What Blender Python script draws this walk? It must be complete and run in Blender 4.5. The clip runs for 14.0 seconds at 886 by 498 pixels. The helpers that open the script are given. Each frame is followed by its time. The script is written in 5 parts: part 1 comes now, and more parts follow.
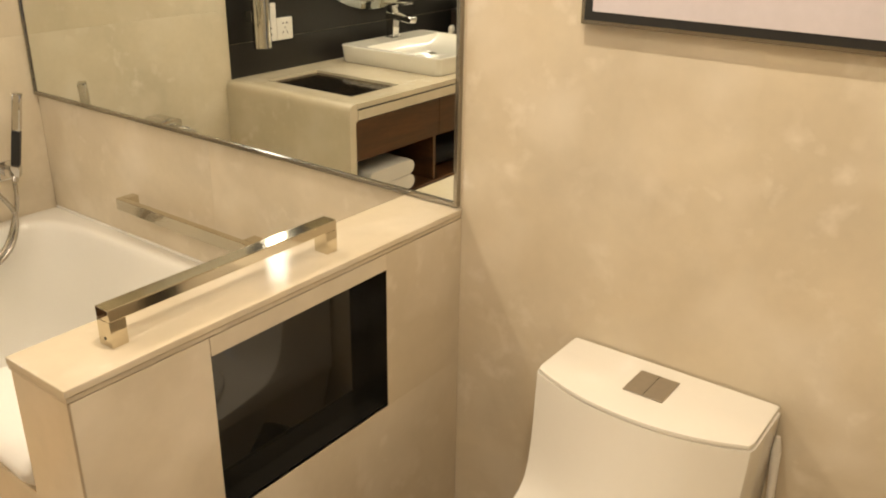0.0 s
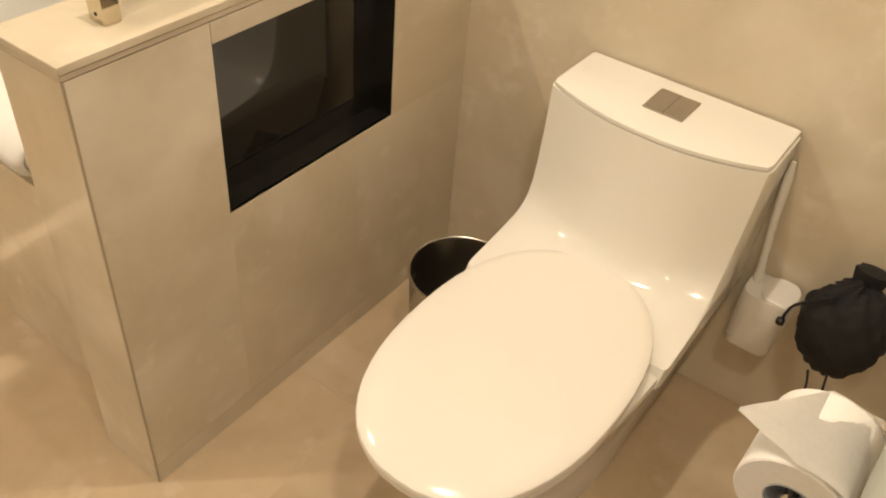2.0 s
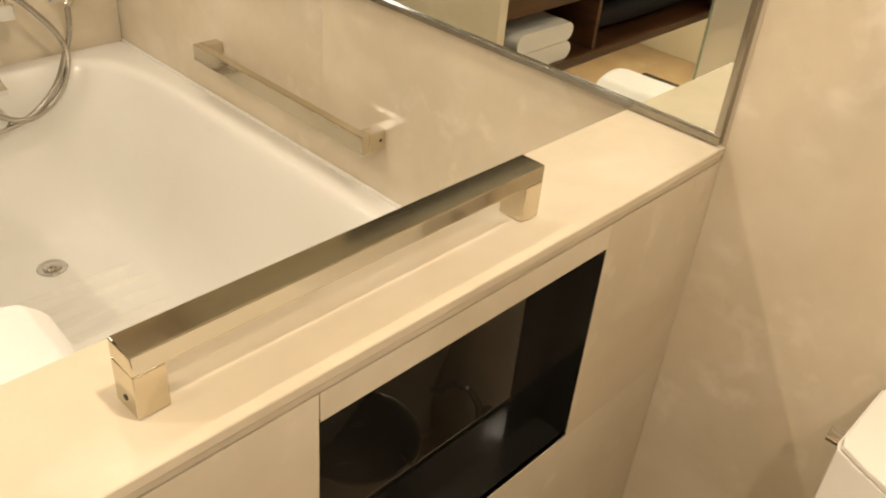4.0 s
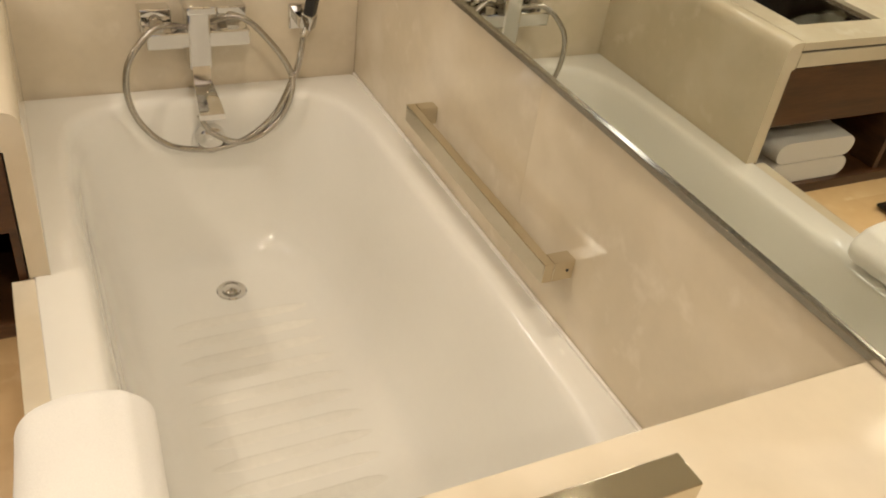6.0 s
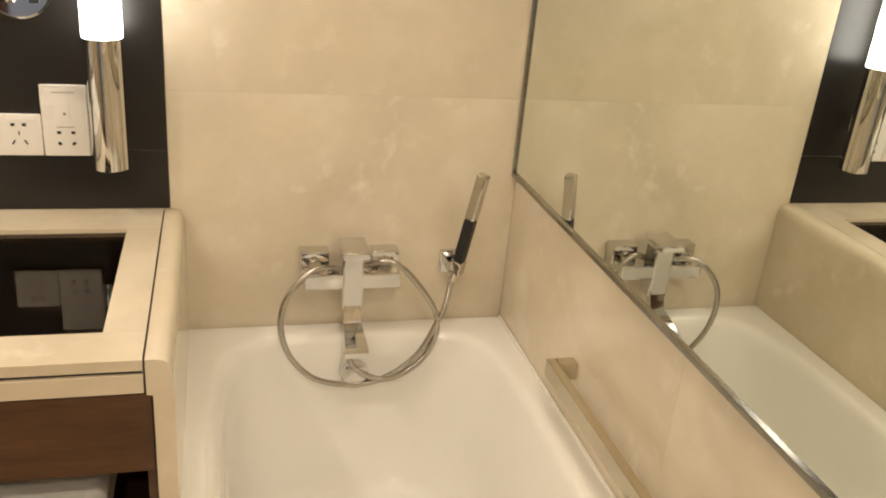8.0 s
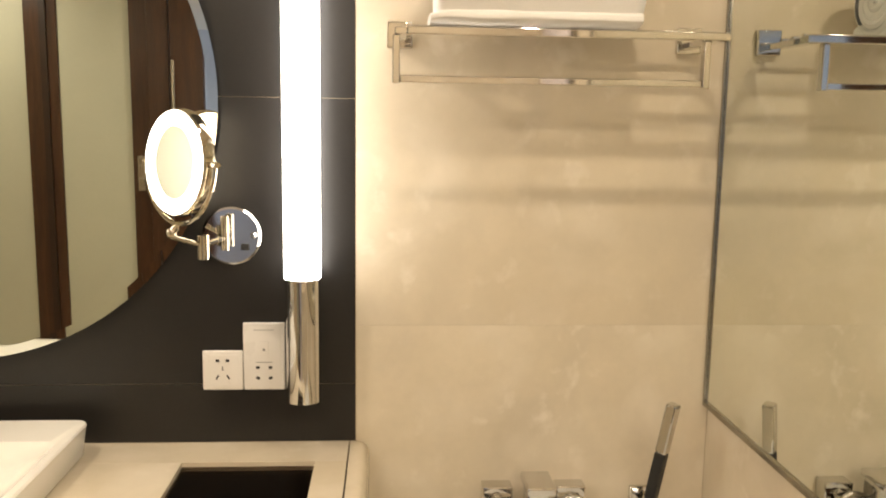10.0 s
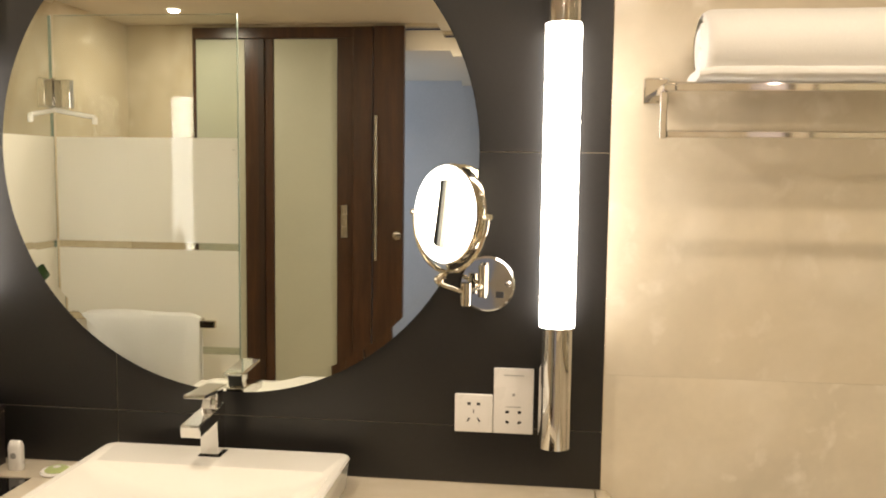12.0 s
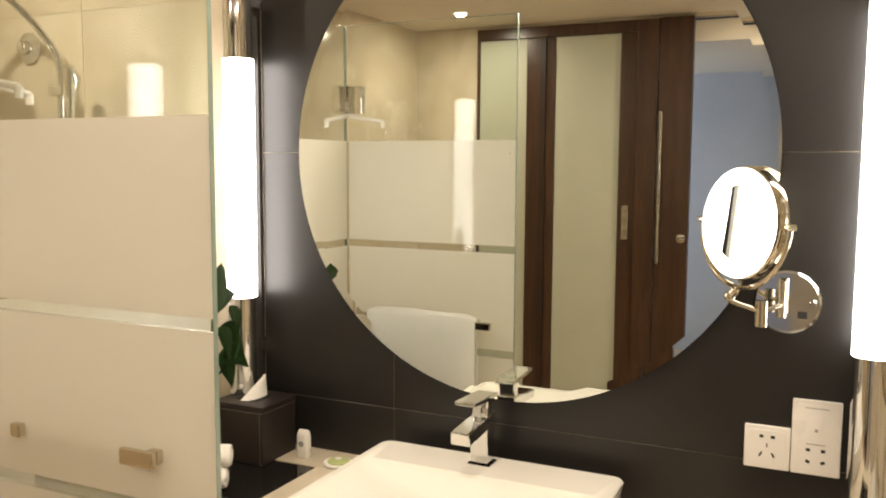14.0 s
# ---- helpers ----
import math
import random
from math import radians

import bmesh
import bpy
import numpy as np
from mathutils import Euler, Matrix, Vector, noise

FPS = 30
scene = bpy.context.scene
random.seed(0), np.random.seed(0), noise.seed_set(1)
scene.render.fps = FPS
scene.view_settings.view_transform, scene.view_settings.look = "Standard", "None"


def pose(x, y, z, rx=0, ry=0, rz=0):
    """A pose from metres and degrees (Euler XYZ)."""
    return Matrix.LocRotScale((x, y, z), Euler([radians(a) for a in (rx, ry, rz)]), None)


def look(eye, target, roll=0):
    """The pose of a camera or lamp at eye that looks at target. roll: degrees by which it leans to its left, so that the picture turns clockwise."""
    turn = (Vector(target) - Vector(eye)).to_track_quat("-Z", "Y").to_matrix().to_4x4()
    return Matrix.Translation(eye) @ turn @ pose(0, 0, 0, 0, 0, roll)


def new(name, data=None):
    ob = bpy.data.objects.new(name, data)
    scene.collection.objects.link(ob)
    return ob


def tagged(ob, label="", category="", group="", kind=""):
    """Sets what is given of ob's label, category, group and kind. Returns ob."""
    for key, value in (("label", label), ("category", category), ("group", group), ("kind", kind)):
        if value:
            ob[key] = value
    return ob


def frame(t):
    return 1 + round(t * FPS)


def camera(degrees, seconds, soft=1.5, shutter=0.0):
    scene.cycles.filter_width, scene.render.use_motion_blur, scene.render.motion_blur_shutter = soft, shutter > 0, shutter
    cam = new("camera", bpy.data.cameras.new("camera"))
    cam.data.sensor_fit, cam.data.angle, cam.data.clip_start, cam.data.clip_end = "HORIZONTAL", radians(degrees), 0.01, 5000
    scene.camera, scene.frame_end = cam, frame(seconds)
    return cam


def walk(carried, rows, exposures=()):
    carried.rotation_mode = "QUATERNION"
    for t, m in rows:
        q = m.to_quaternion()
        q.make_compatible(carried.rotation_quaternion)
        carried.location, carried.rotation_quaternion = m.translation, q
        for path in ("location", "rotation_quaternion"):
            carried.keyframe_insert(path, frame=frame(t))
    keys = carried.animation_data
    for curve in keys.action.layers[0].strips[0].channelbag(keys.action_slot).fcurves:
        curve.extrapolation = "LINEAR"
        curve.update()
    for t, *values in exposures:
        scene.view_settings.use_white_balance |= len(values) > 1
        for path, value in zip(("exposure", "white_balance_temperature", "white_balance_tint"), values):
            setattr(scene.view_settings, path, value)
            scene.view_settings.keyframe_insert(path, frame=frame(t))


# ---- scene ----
cam = camera(55.0, 14.0, soft=2.0)
PATH = [
    (0, (2.721, -1.427, 1.537), (1.626, 0.054, 0.758), 0.9),
    (0.5, (2.719, -1.413, 1.466), (1.687, -0.043, 0.438), 1.0),
    (1, (2.71, -1.447, 1.442), (1.793, -0.157, 0.219), 2.7),
    (1.5, (2.685, -1.465, 1.448), (1.844, -0.199, 0.147), 4.5),
    (2, (2.641, -1.436, 1.448), (1.81, -0.159, 0.152), 5.5),
    (2.5, (2.551, -1.376, 1.435), (1.693, -0.066, 0.19), 5.4),
    (3, (2.417, -1.283, 1.42), (1.524, 0.04, 0.215), 5.3),
    (3.5, (2.295, -1.134, 1.414), (1.288, 0.138, 0.246), 3.7),
    (4, (2.137, -1.024, 1.388), (1.034, 0.219, 0.276), 5.4),
    (6.5, (1.946, -0.736, 1.482), (0.471, -0.033, 0.331), 7.8),
    (7, (1.950, -0.721, 1.486), (0.398, -0.082, 0.399), 7.4),
    (7.5, (1.934, -0.708, 1.518), (0.279, -0.138, 0.551), 6.5),
    (8, (1.897, -0.714, 1.544), (0.128, -0.208, 0.760), 5.2),
    (8.5, (1.863, -0.727, 1.546), (-0.002, -0.296, 0.966), 3.3),
    (11, (1.900, -0.820, 1.540), (-0.069, -0.836, 1.364), 1.15),
    (11.5, (1.917, -0.885, 1.540), (-0.06, -1.018, 1.367), 0.9),
    (12, (1.936, -0.972, 1.550), (-0.044, -1.199, 1.365), 0.7),
    (12.5, (1.945, -1.052, 1.543), (-0.018, -1.385, 1.353), 0.2),
    (13, (1.923, -1.058, 1.55), (-0.004, -1.555, 1.348), -0.4),
    (13.5, (1.869, -0.999, 1.563), (0.008, -1.702, 1.358), -0.4),
    (14, (1.831, -0.995, 1.563), (0.031, -1.844, 1.366), 0.3),
]
EXPOSURES = [(0.0, 0.08, 6600, 10), (1.5, 0.04, 6400, 10), (2.5, 0.13, 6400, 10), (4.0, 0.17, 6400, 10), (6.5, -0.15, 6250, 11), (8.5, 0.13, 6400, 11), (11.0, 0.0, 6450, 12), (14.0, 0.05, 6330, 12)]
walk(cam, [(t, look(eye, target, roll)) for t, eye, target, roll in PATH], EXPOSURES)
tidy = scene.collection

# ---- world and lights ----
world = bpy.data.worlds.new("world")
world.use_nodes = True
world.node_tree.nodes["Background"].inputs[0].default_value = (0.45, 0.55, 0.8, 1)
world.node_tree.nodes["Background"].inputs[1].default_value = 0.05
scene.world = world
scene.view_settings.exposure = 0.0

CEIL = 2.42
WARM = (1.0, 0.84, 0.64)
WHITE = (1.0, 0.92, 0.82)
# ceiling downlights: x, y, watts; the last is unseen, added to brighten the shower
DOWNLIGHTS = [(2.06, -0.60, 14.2), (0.85, -0.42, 6.5), (2.75, -1.25, 10.5), (0.85, -1.75, 13.5), (2.72, -3.02, 8), (0.60, -3.00, 10)]


def area(name, m, watts, colour, size, size_y=0.0, shape="DISK", spread=180):
    d = bpy.data.lights.new(name, "AREA")
    d.energy, d.color, d.shape, d.size, d.spread = watts, colour, shape, size, radians(spread)
    if size_y:
        d.size_y = size_y
    ob = new(name, d)
    ob.matrix_world = m
    return ob


for lx, ly, w in DOWNLIGHTS:
    area("downlight_beam", pose(lx, ly, CEIL - 0.012), w, WARM, 0.05)
area("under_vanity_strip", pose(0.45, -1.7, 0.37), 5, (1.0, 0.74, 0.42), 0.03, 1.4, "RECTANGLE")
# unseen bluish panel added to brighten the hall, in place of a window
area("hall_daylight", pose(4.1, -3.3, 1.4, 90, 0, -15), 22, (0.70, 0.80, 1.0), 1.2, 1.8, "RECTANGLE")


# ---- materials ----
def material(name, colour, rough=0.5, metal=0.0, **kw):
    """colour with grain (small) and stain (large) variation, bump and roughness variation."""
    m = bpy.data.materials.new(name)
    m.use_nodes = True
    nt = m.node_tree
    n, l = nt.nodes, nt.links
    b = n["Principled BSDF"]
    b.inputs["Roughness"].default_value, b.inputs["Metallic"].default_value = rough, metal
    co = n.new("ShaderNodeTexCoord").outputs["Object"]
    if kw.get("shift"):
        add, info, sc = n.new("ShaderNodeVectorMath"), n.new("ShaderNodeObjectInfo"), n.new("ShaderNodeMath")
        sc.operation, sc.inputs[1].default_value = "MULTIPLY", 37.0
        l.new(info.outputs["Random"], sc.inputs[0])
        l.new(co, add.inputs[0])
        l.new(sc.outputs[0], add.inputs[1])
        co = add.outputs[0]
    if kw.get("stretch"):
        mp = n.new("ShaderNodeMapping")
        mp.inputs["Scale"].default_value = kw["stretch"]
        l.new(co, mp.inputs[0])
        co = mp.outputs[0]

    def tex(scale, detail=4, rough=0.55, dist=0.0):
        t = n.new("ShaderNodeTexNoise")
        t.inputs["Scale"].default_value, t.inputs["Detail"].default_value = scale, detail
        t.inputs["Roughness"].default_value, t.inputs["Distortion"].default_value = rough, dist
        l.new(co, t.inputs["Vector"])
        return t.outputs["Fac"]

    def ramp(fac, stops):
        r = n.new("ShaderNodeValToRGB")
        els = r.color_ramp.elements
        while len(els) < len(stops):
            els.new(0.5)
        for e, (p, c) in zip(els, stops):
            e.position, e.color = p, (*c, 1)
        l.new(fac, r.inputs[0])
        return r.outputs[0]

    def mix(a, c, f, kind="MIX"):
        x = n.new("ShaderNodeMix")
        x.data_type, x.blend_type = "RGBA", kind
        for s, v in ((0, f), (6, a), (7, c)):
            if isinstance(v, (float, int)):
                x.inputs[s].default_value = v
            elif isinstance(v, tuple):
                x.inputs[s].default_value = (*v, 1)
            else:
                l.new(v, x.inputs[s])
        return x.outputs[2]

    big, small = kw.get("big", 0.1), kw.get("small", 0.05)
    sb, ss = kw.get("big_scale", 2.5), kw.get("small_scale", 60)
    dark = tuple(c * (1 - big) for c in colour)
    lite = tuple(min(1, c * (1 + big)) for c in colour)
    out = ramp(tex(sb, 3, 0.5, kw.get("dist", 0.6)), [(0.3, dark), (0.7, lite)])
    grain = ramp(tex(ss, 5), [(0.3, (1 - small,) * 3), (0.7, (1 + 0.0,) * 3)])
    out = mix(out, grain, 1.0, "MULTIPLY")
    if "vein" in kw:
        gate = ramp(tex(3.0, 2), [(0.44, (0, 0, 0)), (0.60, (1, 1, 1))])
        pale = ramp(tex(16.0, 3, 0.5, 0.2), [(0.56, (0, 0, 0)), (0.74, (0.50, 0.50, 0.50))])
        out = mix(out, kw["fleck"], mix(pale, gate, 1.0, "MULTIPLY"))
        soft = ramp(tex(5.5, 2, 0.45, 0.3), [(0.50, (0, 0, 0)), (0.80, (0.40, 0.40, 0.40))])
        out = mix(out, kw["fleck"], soft)
        cloud = ramp(tex(1.3, 3, 0.5, 0.8), [(0.40, (0, 0, 0)), (0.75, (0.45, 0.45, 0.45))])
        out = mix(out, kw["vein"], cloud)
    l.new(out, b.inputs["Base Color"])
    if kw.get("bump"):
        bp = n.new("ShaderNodeBump")
        bp.inputs["Strength"].default_value = kw["bump"]
        bp.inputs["Distance"].default_value = kw.get("depth", 0.002)
        l.new(tex(kw.get("bump_scale", ss), 4), bp.inputs["Height"])
        l.new(bp.outputs[0], b.inputs["Normal"])
    rv = kw.get("rough_var", 0.04)
    mr = n.new("ShaderNodeMapRange")
    mr.inputs["To Min"].default_value, mr.inputs["To Max"].default_value = max(0.0, rough - rv), rough + rv
    l.new(tex(kw.get("rough_scale", 7), 4), mr.inputs["Value"])
    l.new(mr.outputs[0], b.inputs["Roughness"])
    for key, sock in (("coat", "Coat Weight"), ("sheen", "Sheen Weight"), ("sss", "Subsurface Weight"), ("ior", "IOR"), ("trans", "Transmission Weight")):
        if key in kw:
            b.inputs[sock].default_value = kw[key]
    return m


MARBLE = material("cream_marble", (0.625, 0.550, 0.420), 0.11, big=0.09, small=0.04, big_scale=3.5, small_scale=45, vein=(0.53, 0.44, 0.30), fleck=(0.86, 0.80, 0.70), rough_var=0.06, shift=True)
MARBLE_FLOOR = material("floor_marble", (0.55, 0.43, 0.29), 0.13, big=0.10, small=0.05, big_scale=3.5, small_scale=40, vein=(0.44, 0.31, 0.18), fleck=(0.74, 0.64, 0.50), shift=True)
GROUT = material("grout", (0.42, 0.34, 0.23), 0.7)
BLACK_TILE = material("black_tile", (0.012, 0.0105, 0.009), 0.38, big=0.25, small=0.2, small_scale=90, bump=0.12, depth=0.0006, bump_scale=140, rough_var=0.06, shift=True)
BLACK_NICHE = material("black_niche", (0.013, 0.012, 0.010), 0.035, big=0.1, small=0.05, rough_var=0.012, ior=1.62)
BLACK_GLASS = material("black_glass", (0.012, 0.011, 0.010), 0.04, big=0.1, small=0.05, rough_var=0.015)
PORCELAIN = material("white_porcelain", (0.80, 0.77, 0.70), 0.06, big=0.015, small=0.01, coat=0.4, rough_var=0.02)
ENAMEL = material("tub_enamel", (0.78, 0.765, 0.715), 0.07, big=0.02, small=0.012, coat=0.6, rough_var=0.03)
PLASTIC = material("white_plastic", (0.78, 0.75, 0.70), 0.28, big=0.02, small=0.02, small_scale=200)
SEAT_PLASTIC = material("seat_plastic", (0.80, 0.76, 0.68), 0.14, big=0.015, small=0.01)
PALE_GREEN = material("pale_green_plastic", (0.54, 0.59, 0.53), 0.25, big=0.03, small=0.02)
CHROME = material("chrome", (0.70, 0.69, 0.67), 0.05, 1.0, big=0.02, small=0.02, rough_var=0.02)
NICKEL = material("polished_nickel", (0.66, 0.60, 0.48), 0.09, 1.0, big=0.03, small=0.02, rough_var=0.03)
STEEL = material("brushed_steel", (0.50, 0.47, 0.42), 0.26, 1.0, big=0.05, small=0.12, small_scale=40, stretch=(1, 1, 14), bump=0.1, depth=0.0004)
PLATE = material("button_steel", (0.52, 0.48, 0.42), 0.34, 0.9, big=0.04, small=0.08, small_scale=50)
WOOD = material("walnut_veneer", (0.085, 0.038, 0.016), 0.32, big=0.35, small=0.35, big_scale=3, small_scale=22, stretch=(1, 0.9, 9), bump=0.1, depth=0.0005)
WOOD_V = material("walnut_door", (0.062, 0.027, 0.013), 0.30, big=0.35, small=0.35, big_scale=3, small_scale=22, stretch=(5, 9, 0.7), bump=0.1, depth=0.0005)
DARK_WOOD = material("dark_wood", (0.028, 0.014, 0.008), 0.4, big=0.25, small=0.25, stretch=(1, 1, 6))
TERRY = material("white_terry", (0.82, 0.80, 0.76), 0.95, big=0.03, small=0.06, small_scale=420, bump=0.35, depth=0.002, bump_scale=480, sheen=0.25)
PAPER = material("tissue_paper", (0.80, 0.77, 0.72), 0.9, big=0.02, small=0.05, small_scale=160, bump=0.35, depth=0.001, bump_scale=120)
LEATHER = material("dark_leather", (0.022, 0.015, 0.012), 0.42, big=0.2, small=0.2, small_scale=180, bump=0.4, depth=0.001, bump_scale=220)
STITCH = material("stitching", (0.30, 0.24, 0.18), 0.8)
CLOTH = material("black_cloth", (0.010, 0.009, 0.009), 0.85, big=0.25, small=0.35, small_scale=300, bump=0.5, depth=0.002, bump_scale=260)
LEAF = material("dark_leaf", (0.022, 0.060, 0.012), 0.32, big=0.3, small=0.15, small_scale=50)
PAINT = material("ceiling_paint", (0.74, 0.68, 0.58), 0.75, big=0.02, small=0.02)
PALE_WALL = material("pale_wallpaper", (0.50, 0.52, 0.56), 0.8, big=0.04, small=0.08, small_scale=90, bump=0.2)
FROST_DOOR = material("frosted_door_glass", (0.50, 0.52, 0.42), 0.45, big=0.03, small=0.02)
RUBBER = material("black_rubber", (0.012, 0.012, 0.012), 0.5)
SILVER_TRIM = material("mirror_frame", (0.36, 0.34, 0.30), 0.22, 1.0)
EDGE_JOINT = material("edge_joint", (0.40, 0.33, 0.23), 0.5)
HOLE = material("socket_hole", (0.01, 0.01, 0.01), 0.6)
PRINT = material("grey_print", (0.30, 0.29, 0.27), 0.6)
SOAP = material("green_wrapper", (0.45, 0.52, 0.20), 0.5, big=0.2)


def mirror_mat():
    m = bpy.data.materials.new("mirror_silver")
    m.use_nodes = True
    b = m.node_tree.nodes["Principled BSDF"]
    b.inputs["Base Color"].default_value = (0.84, 0.87, 0.82, 1)
    b.inputs["Metallic"].default_value, b.inputs["Roughness"].default_value = 1.0, 0.0
    return m


def facing_gloss(n, l):
    """Schlick's gloss by the angle of sight, the same from both sides."""
    lw, pw, ma = n.new("ShaderNodeLayerWeight"), n.new("ShaderNodeMath"), n.new("ShaderNodeMath")
    lw.inputs["Blend"].default_value = 0.5
    pw.operation, pw.inputs[1].default_value = "POWER", 5.0
    ma.operation = "MULTIPLY_ADD"
    ma.inputs[1].default_value, ma.inputs[2].default_value = 0.95, 0.042
    l.new(lw.outputs["Facing"], pw.inputs[0])
    l.new(pw.outputs[0], ma.inputs[0])
    return ma.outputs[0]


def glass_mat(name, tint, rough=0.0):
    m = bpy.data.materials.new(name)
    m.use_nodes = True
    n, l = m.node_tree.nodes, m.node_tree.links
    out = n["Material Output"]
    n.remove(n["Principled BSDF"])
    gl, tr, mx = n.new("ShaderNodeBsdfGlossy"), n.new("ShaderNodeBsdfTransparent"), n.new("ShaderNodeMixShader")
    gl.inputs["Roughness"].default_value = rough
    tr.inputs["Color"].default_value = (*tint, 1)
    l.new(facing_gloss(n, l), mx.inputs[0])
    l.new(tr.outputs[0], mx.inputs[1])
    l.new(gl.outputs[0], mx.inputs[2])
    l.new(mx.outputs[0], out.inputs["Surface"])
    return m


def frosted_mat():
    m = bpy.data.materials.new("frosted_film")
    m.use_nodes = True
    n, l = m.node_tree.nodes, m.node_tree.links
    out = n["Material Output"]
    n.remove(n["Principled BSDF"])
    df, tl, mx, gl, m2 = (n.new(k) for k in ("ShaderNodeBsdfDiffuse", "ShaderNodeBsdfTranslucent", "ShaderNodeMixShader", "ShaderNodeBsdfGlossy", "ShaderNodeMixShader"))
    df.inputs["Color"].default_value = (0.88, 0.86, 0.79, 1)
    tl.inputs["Color"].default_value = (0.93, 0.91, 0.85, 1)
    mx.inputs[0].default_value = 0.5
    gl.inputs["Roughness"].default_value = 0.03
    l.new(df.outputs[0], mx.inputs[1])
    l.new(tl.outputs[0], mx.inputs[2])
    l.new(facing_gloss(n, l), m2.inputs[0])
    l.new(mx.outputs[0], m2.inputs[1])
    l.new(gl.outputs[0], m2.inputs[2])
    l.new(m2.outputs[0], out.inputs["Surface"])
    return m


def glow_mat(name, colour, strength):
    m = bpy.data.materials.new(name)
    m.use_nodes = True
    b = m.node_tree.nodes["Principled BSDF"]
    b.inputs["Base Color"].default_value = (0.8, 0.78, 0.72, 1)
    b.inputs["Emission Color"].default_value = (*colour, 1)
    b.inputs["Emission Strength"].default_value = strength
    return m


MIRROR = mirror_mat()
GLASS = glass_mat("clear_glass", (0.965, 0.985, 0.97))
GLASS_EDGE = material("glass_edge", (0.27, 0.34, 0.29), 0.15)
FROST = frosted_mat()
SMOKED = glass_mat("smoked_glass", (0.50, 0.42, 0.34))
LAMP_GLOW = glow_mat("lamp_glow", WHITE, 11.2)
RING_GLOW = glow_mat("ring_glow", (1.0, 0.95, 0.86), 6.0)
DOWN_GLOW = glow_mat("downlight_glow", WARM, 12.0)

# ---- mesh tools ----
ORIGIN = {}


def thing(name, at, label="", category="", group="", kind=""):
    ob = new(name)
    ob.empty_display_size = 0.05
    ob.location = at
    ORIGIN[ob.name] = Vector(at)
    return tagged(ob, label, category, group, kind)


def part(name, bm, mat, parent=None, label="", smooth=True, **tags):
    """Links bm (built in world places) as one mesh, under parent if one is given."""
    root = parent
    while root is not None and root.parent is not None:
        root = root.parent
    o = ORIGIN.get(root.name, Vector()) if root is not None else Vector()
    if root is None:
        lo = [min(v.co[i] for v in bm.verts) for i in range(3)]
        hi = [max(v.co[i] for v in bm.verts) for i in range(3)]
        o = Vector(((lo[0] + hi[0]) / 2, (lo[1] + hi[1]) / 2, lo[2]))
    bmesh.ops.translate(bm, verts=bm.verts, vec=-o)
    bmesh.ops.recalc_face_normals(bm, faces=bm.faces)
    me = bpy.data.meshes.new(name)
    bm.to_mesh(me)
    bm.free()
    me.materials.append(mat)
    if smooth:
        me.shade_smooth()
        me.set_sharp_from_angle(angle=radians(35))
        if "flat" in me.attributes:
            for poly, mark in zip(me.polygons, me.attributes["flat"].data):
                poly.use_smooth = not mark.value
    ob = new(name, me)
    if parent is not None:
        ob.parent = parent
    else:
        ob.location = o
        ORIGIN[ob.name] = o
    return tagged(ob, label, **tags)


def box(lo, hi, bevel=0.0, bm=None, seg=2):
    bm = bm or bmesh.new()
    flat = bm.faces.layers.int.get("flat") or bm.faces.layers.int.new("flat")
    made = bmesh.ops.create_cube(bm, size=1.0)["verts"]
    for v in made:
        v.co = Vector(lo[i] + (v.co[i] + 0.5) * (hi[i] - lo[i]) for i in range(3))
    if bevel:
        edges = list({e for v in made for e in v.link_edges})
        bmesh.ops.bevel(bm, geom=edges, offset=bevel, segments=seg, affect="EDGES", profile=0.5)
        bm.normal_update()
        for f in bm.faces:
            if max(abs(c) for c in f.normal) > 0.9999:
                f[flat] = 1
    return bm


def loft(rings, bm=None, cap0=True, cap1=True, closed=True):
    bm = bm or bmesh.new()
    rows = [[bm.verts.new(p) for p in ring] for ring in rings]
    n = len(rows[0])
    for a, b in zip(rows, rows[1:]):
        for i in range(n if closed else n - 1):
            j = (i + 1) % n
            bm.faces.new((a[i], a[j], b[j], b[i]))
    if cap0:
        bm.faces.new(rows[0][::-1])
    if cap1:
        bm.faces.new(rows[-1])
    return bm


def rrect(x0, x1, y0, y1, r, z, k=6):
    """A rounded rectangle, level, as a ring of points."""
    r = min(r, (x1 - x0) / 2 - 1e-4, (y1 - y0) / 2 - 1e-4)
    out = []
    for cx, cy, a0 in ((x1 - r, y1 - r, 0), (x0 + r, y1 - r, 90), (x0 + r, y0 + r, 180), (x1 - r, y0 + r, 270)):
        for i in range(k + 1):
            a = radians(a0 + 90 * i / k)
            out.append((cx + r * math.cos(a), cy + r * math.sin(a), z))
    return out


def frame_of(d):
    d = d.normalized()
    up = Vector((0, 0, 1)) if abs(d.z) < 0.9 else Vector((1, 0, 0))
    s = d.cross(up).normalized()
    return s, s.cross(d).normalized()


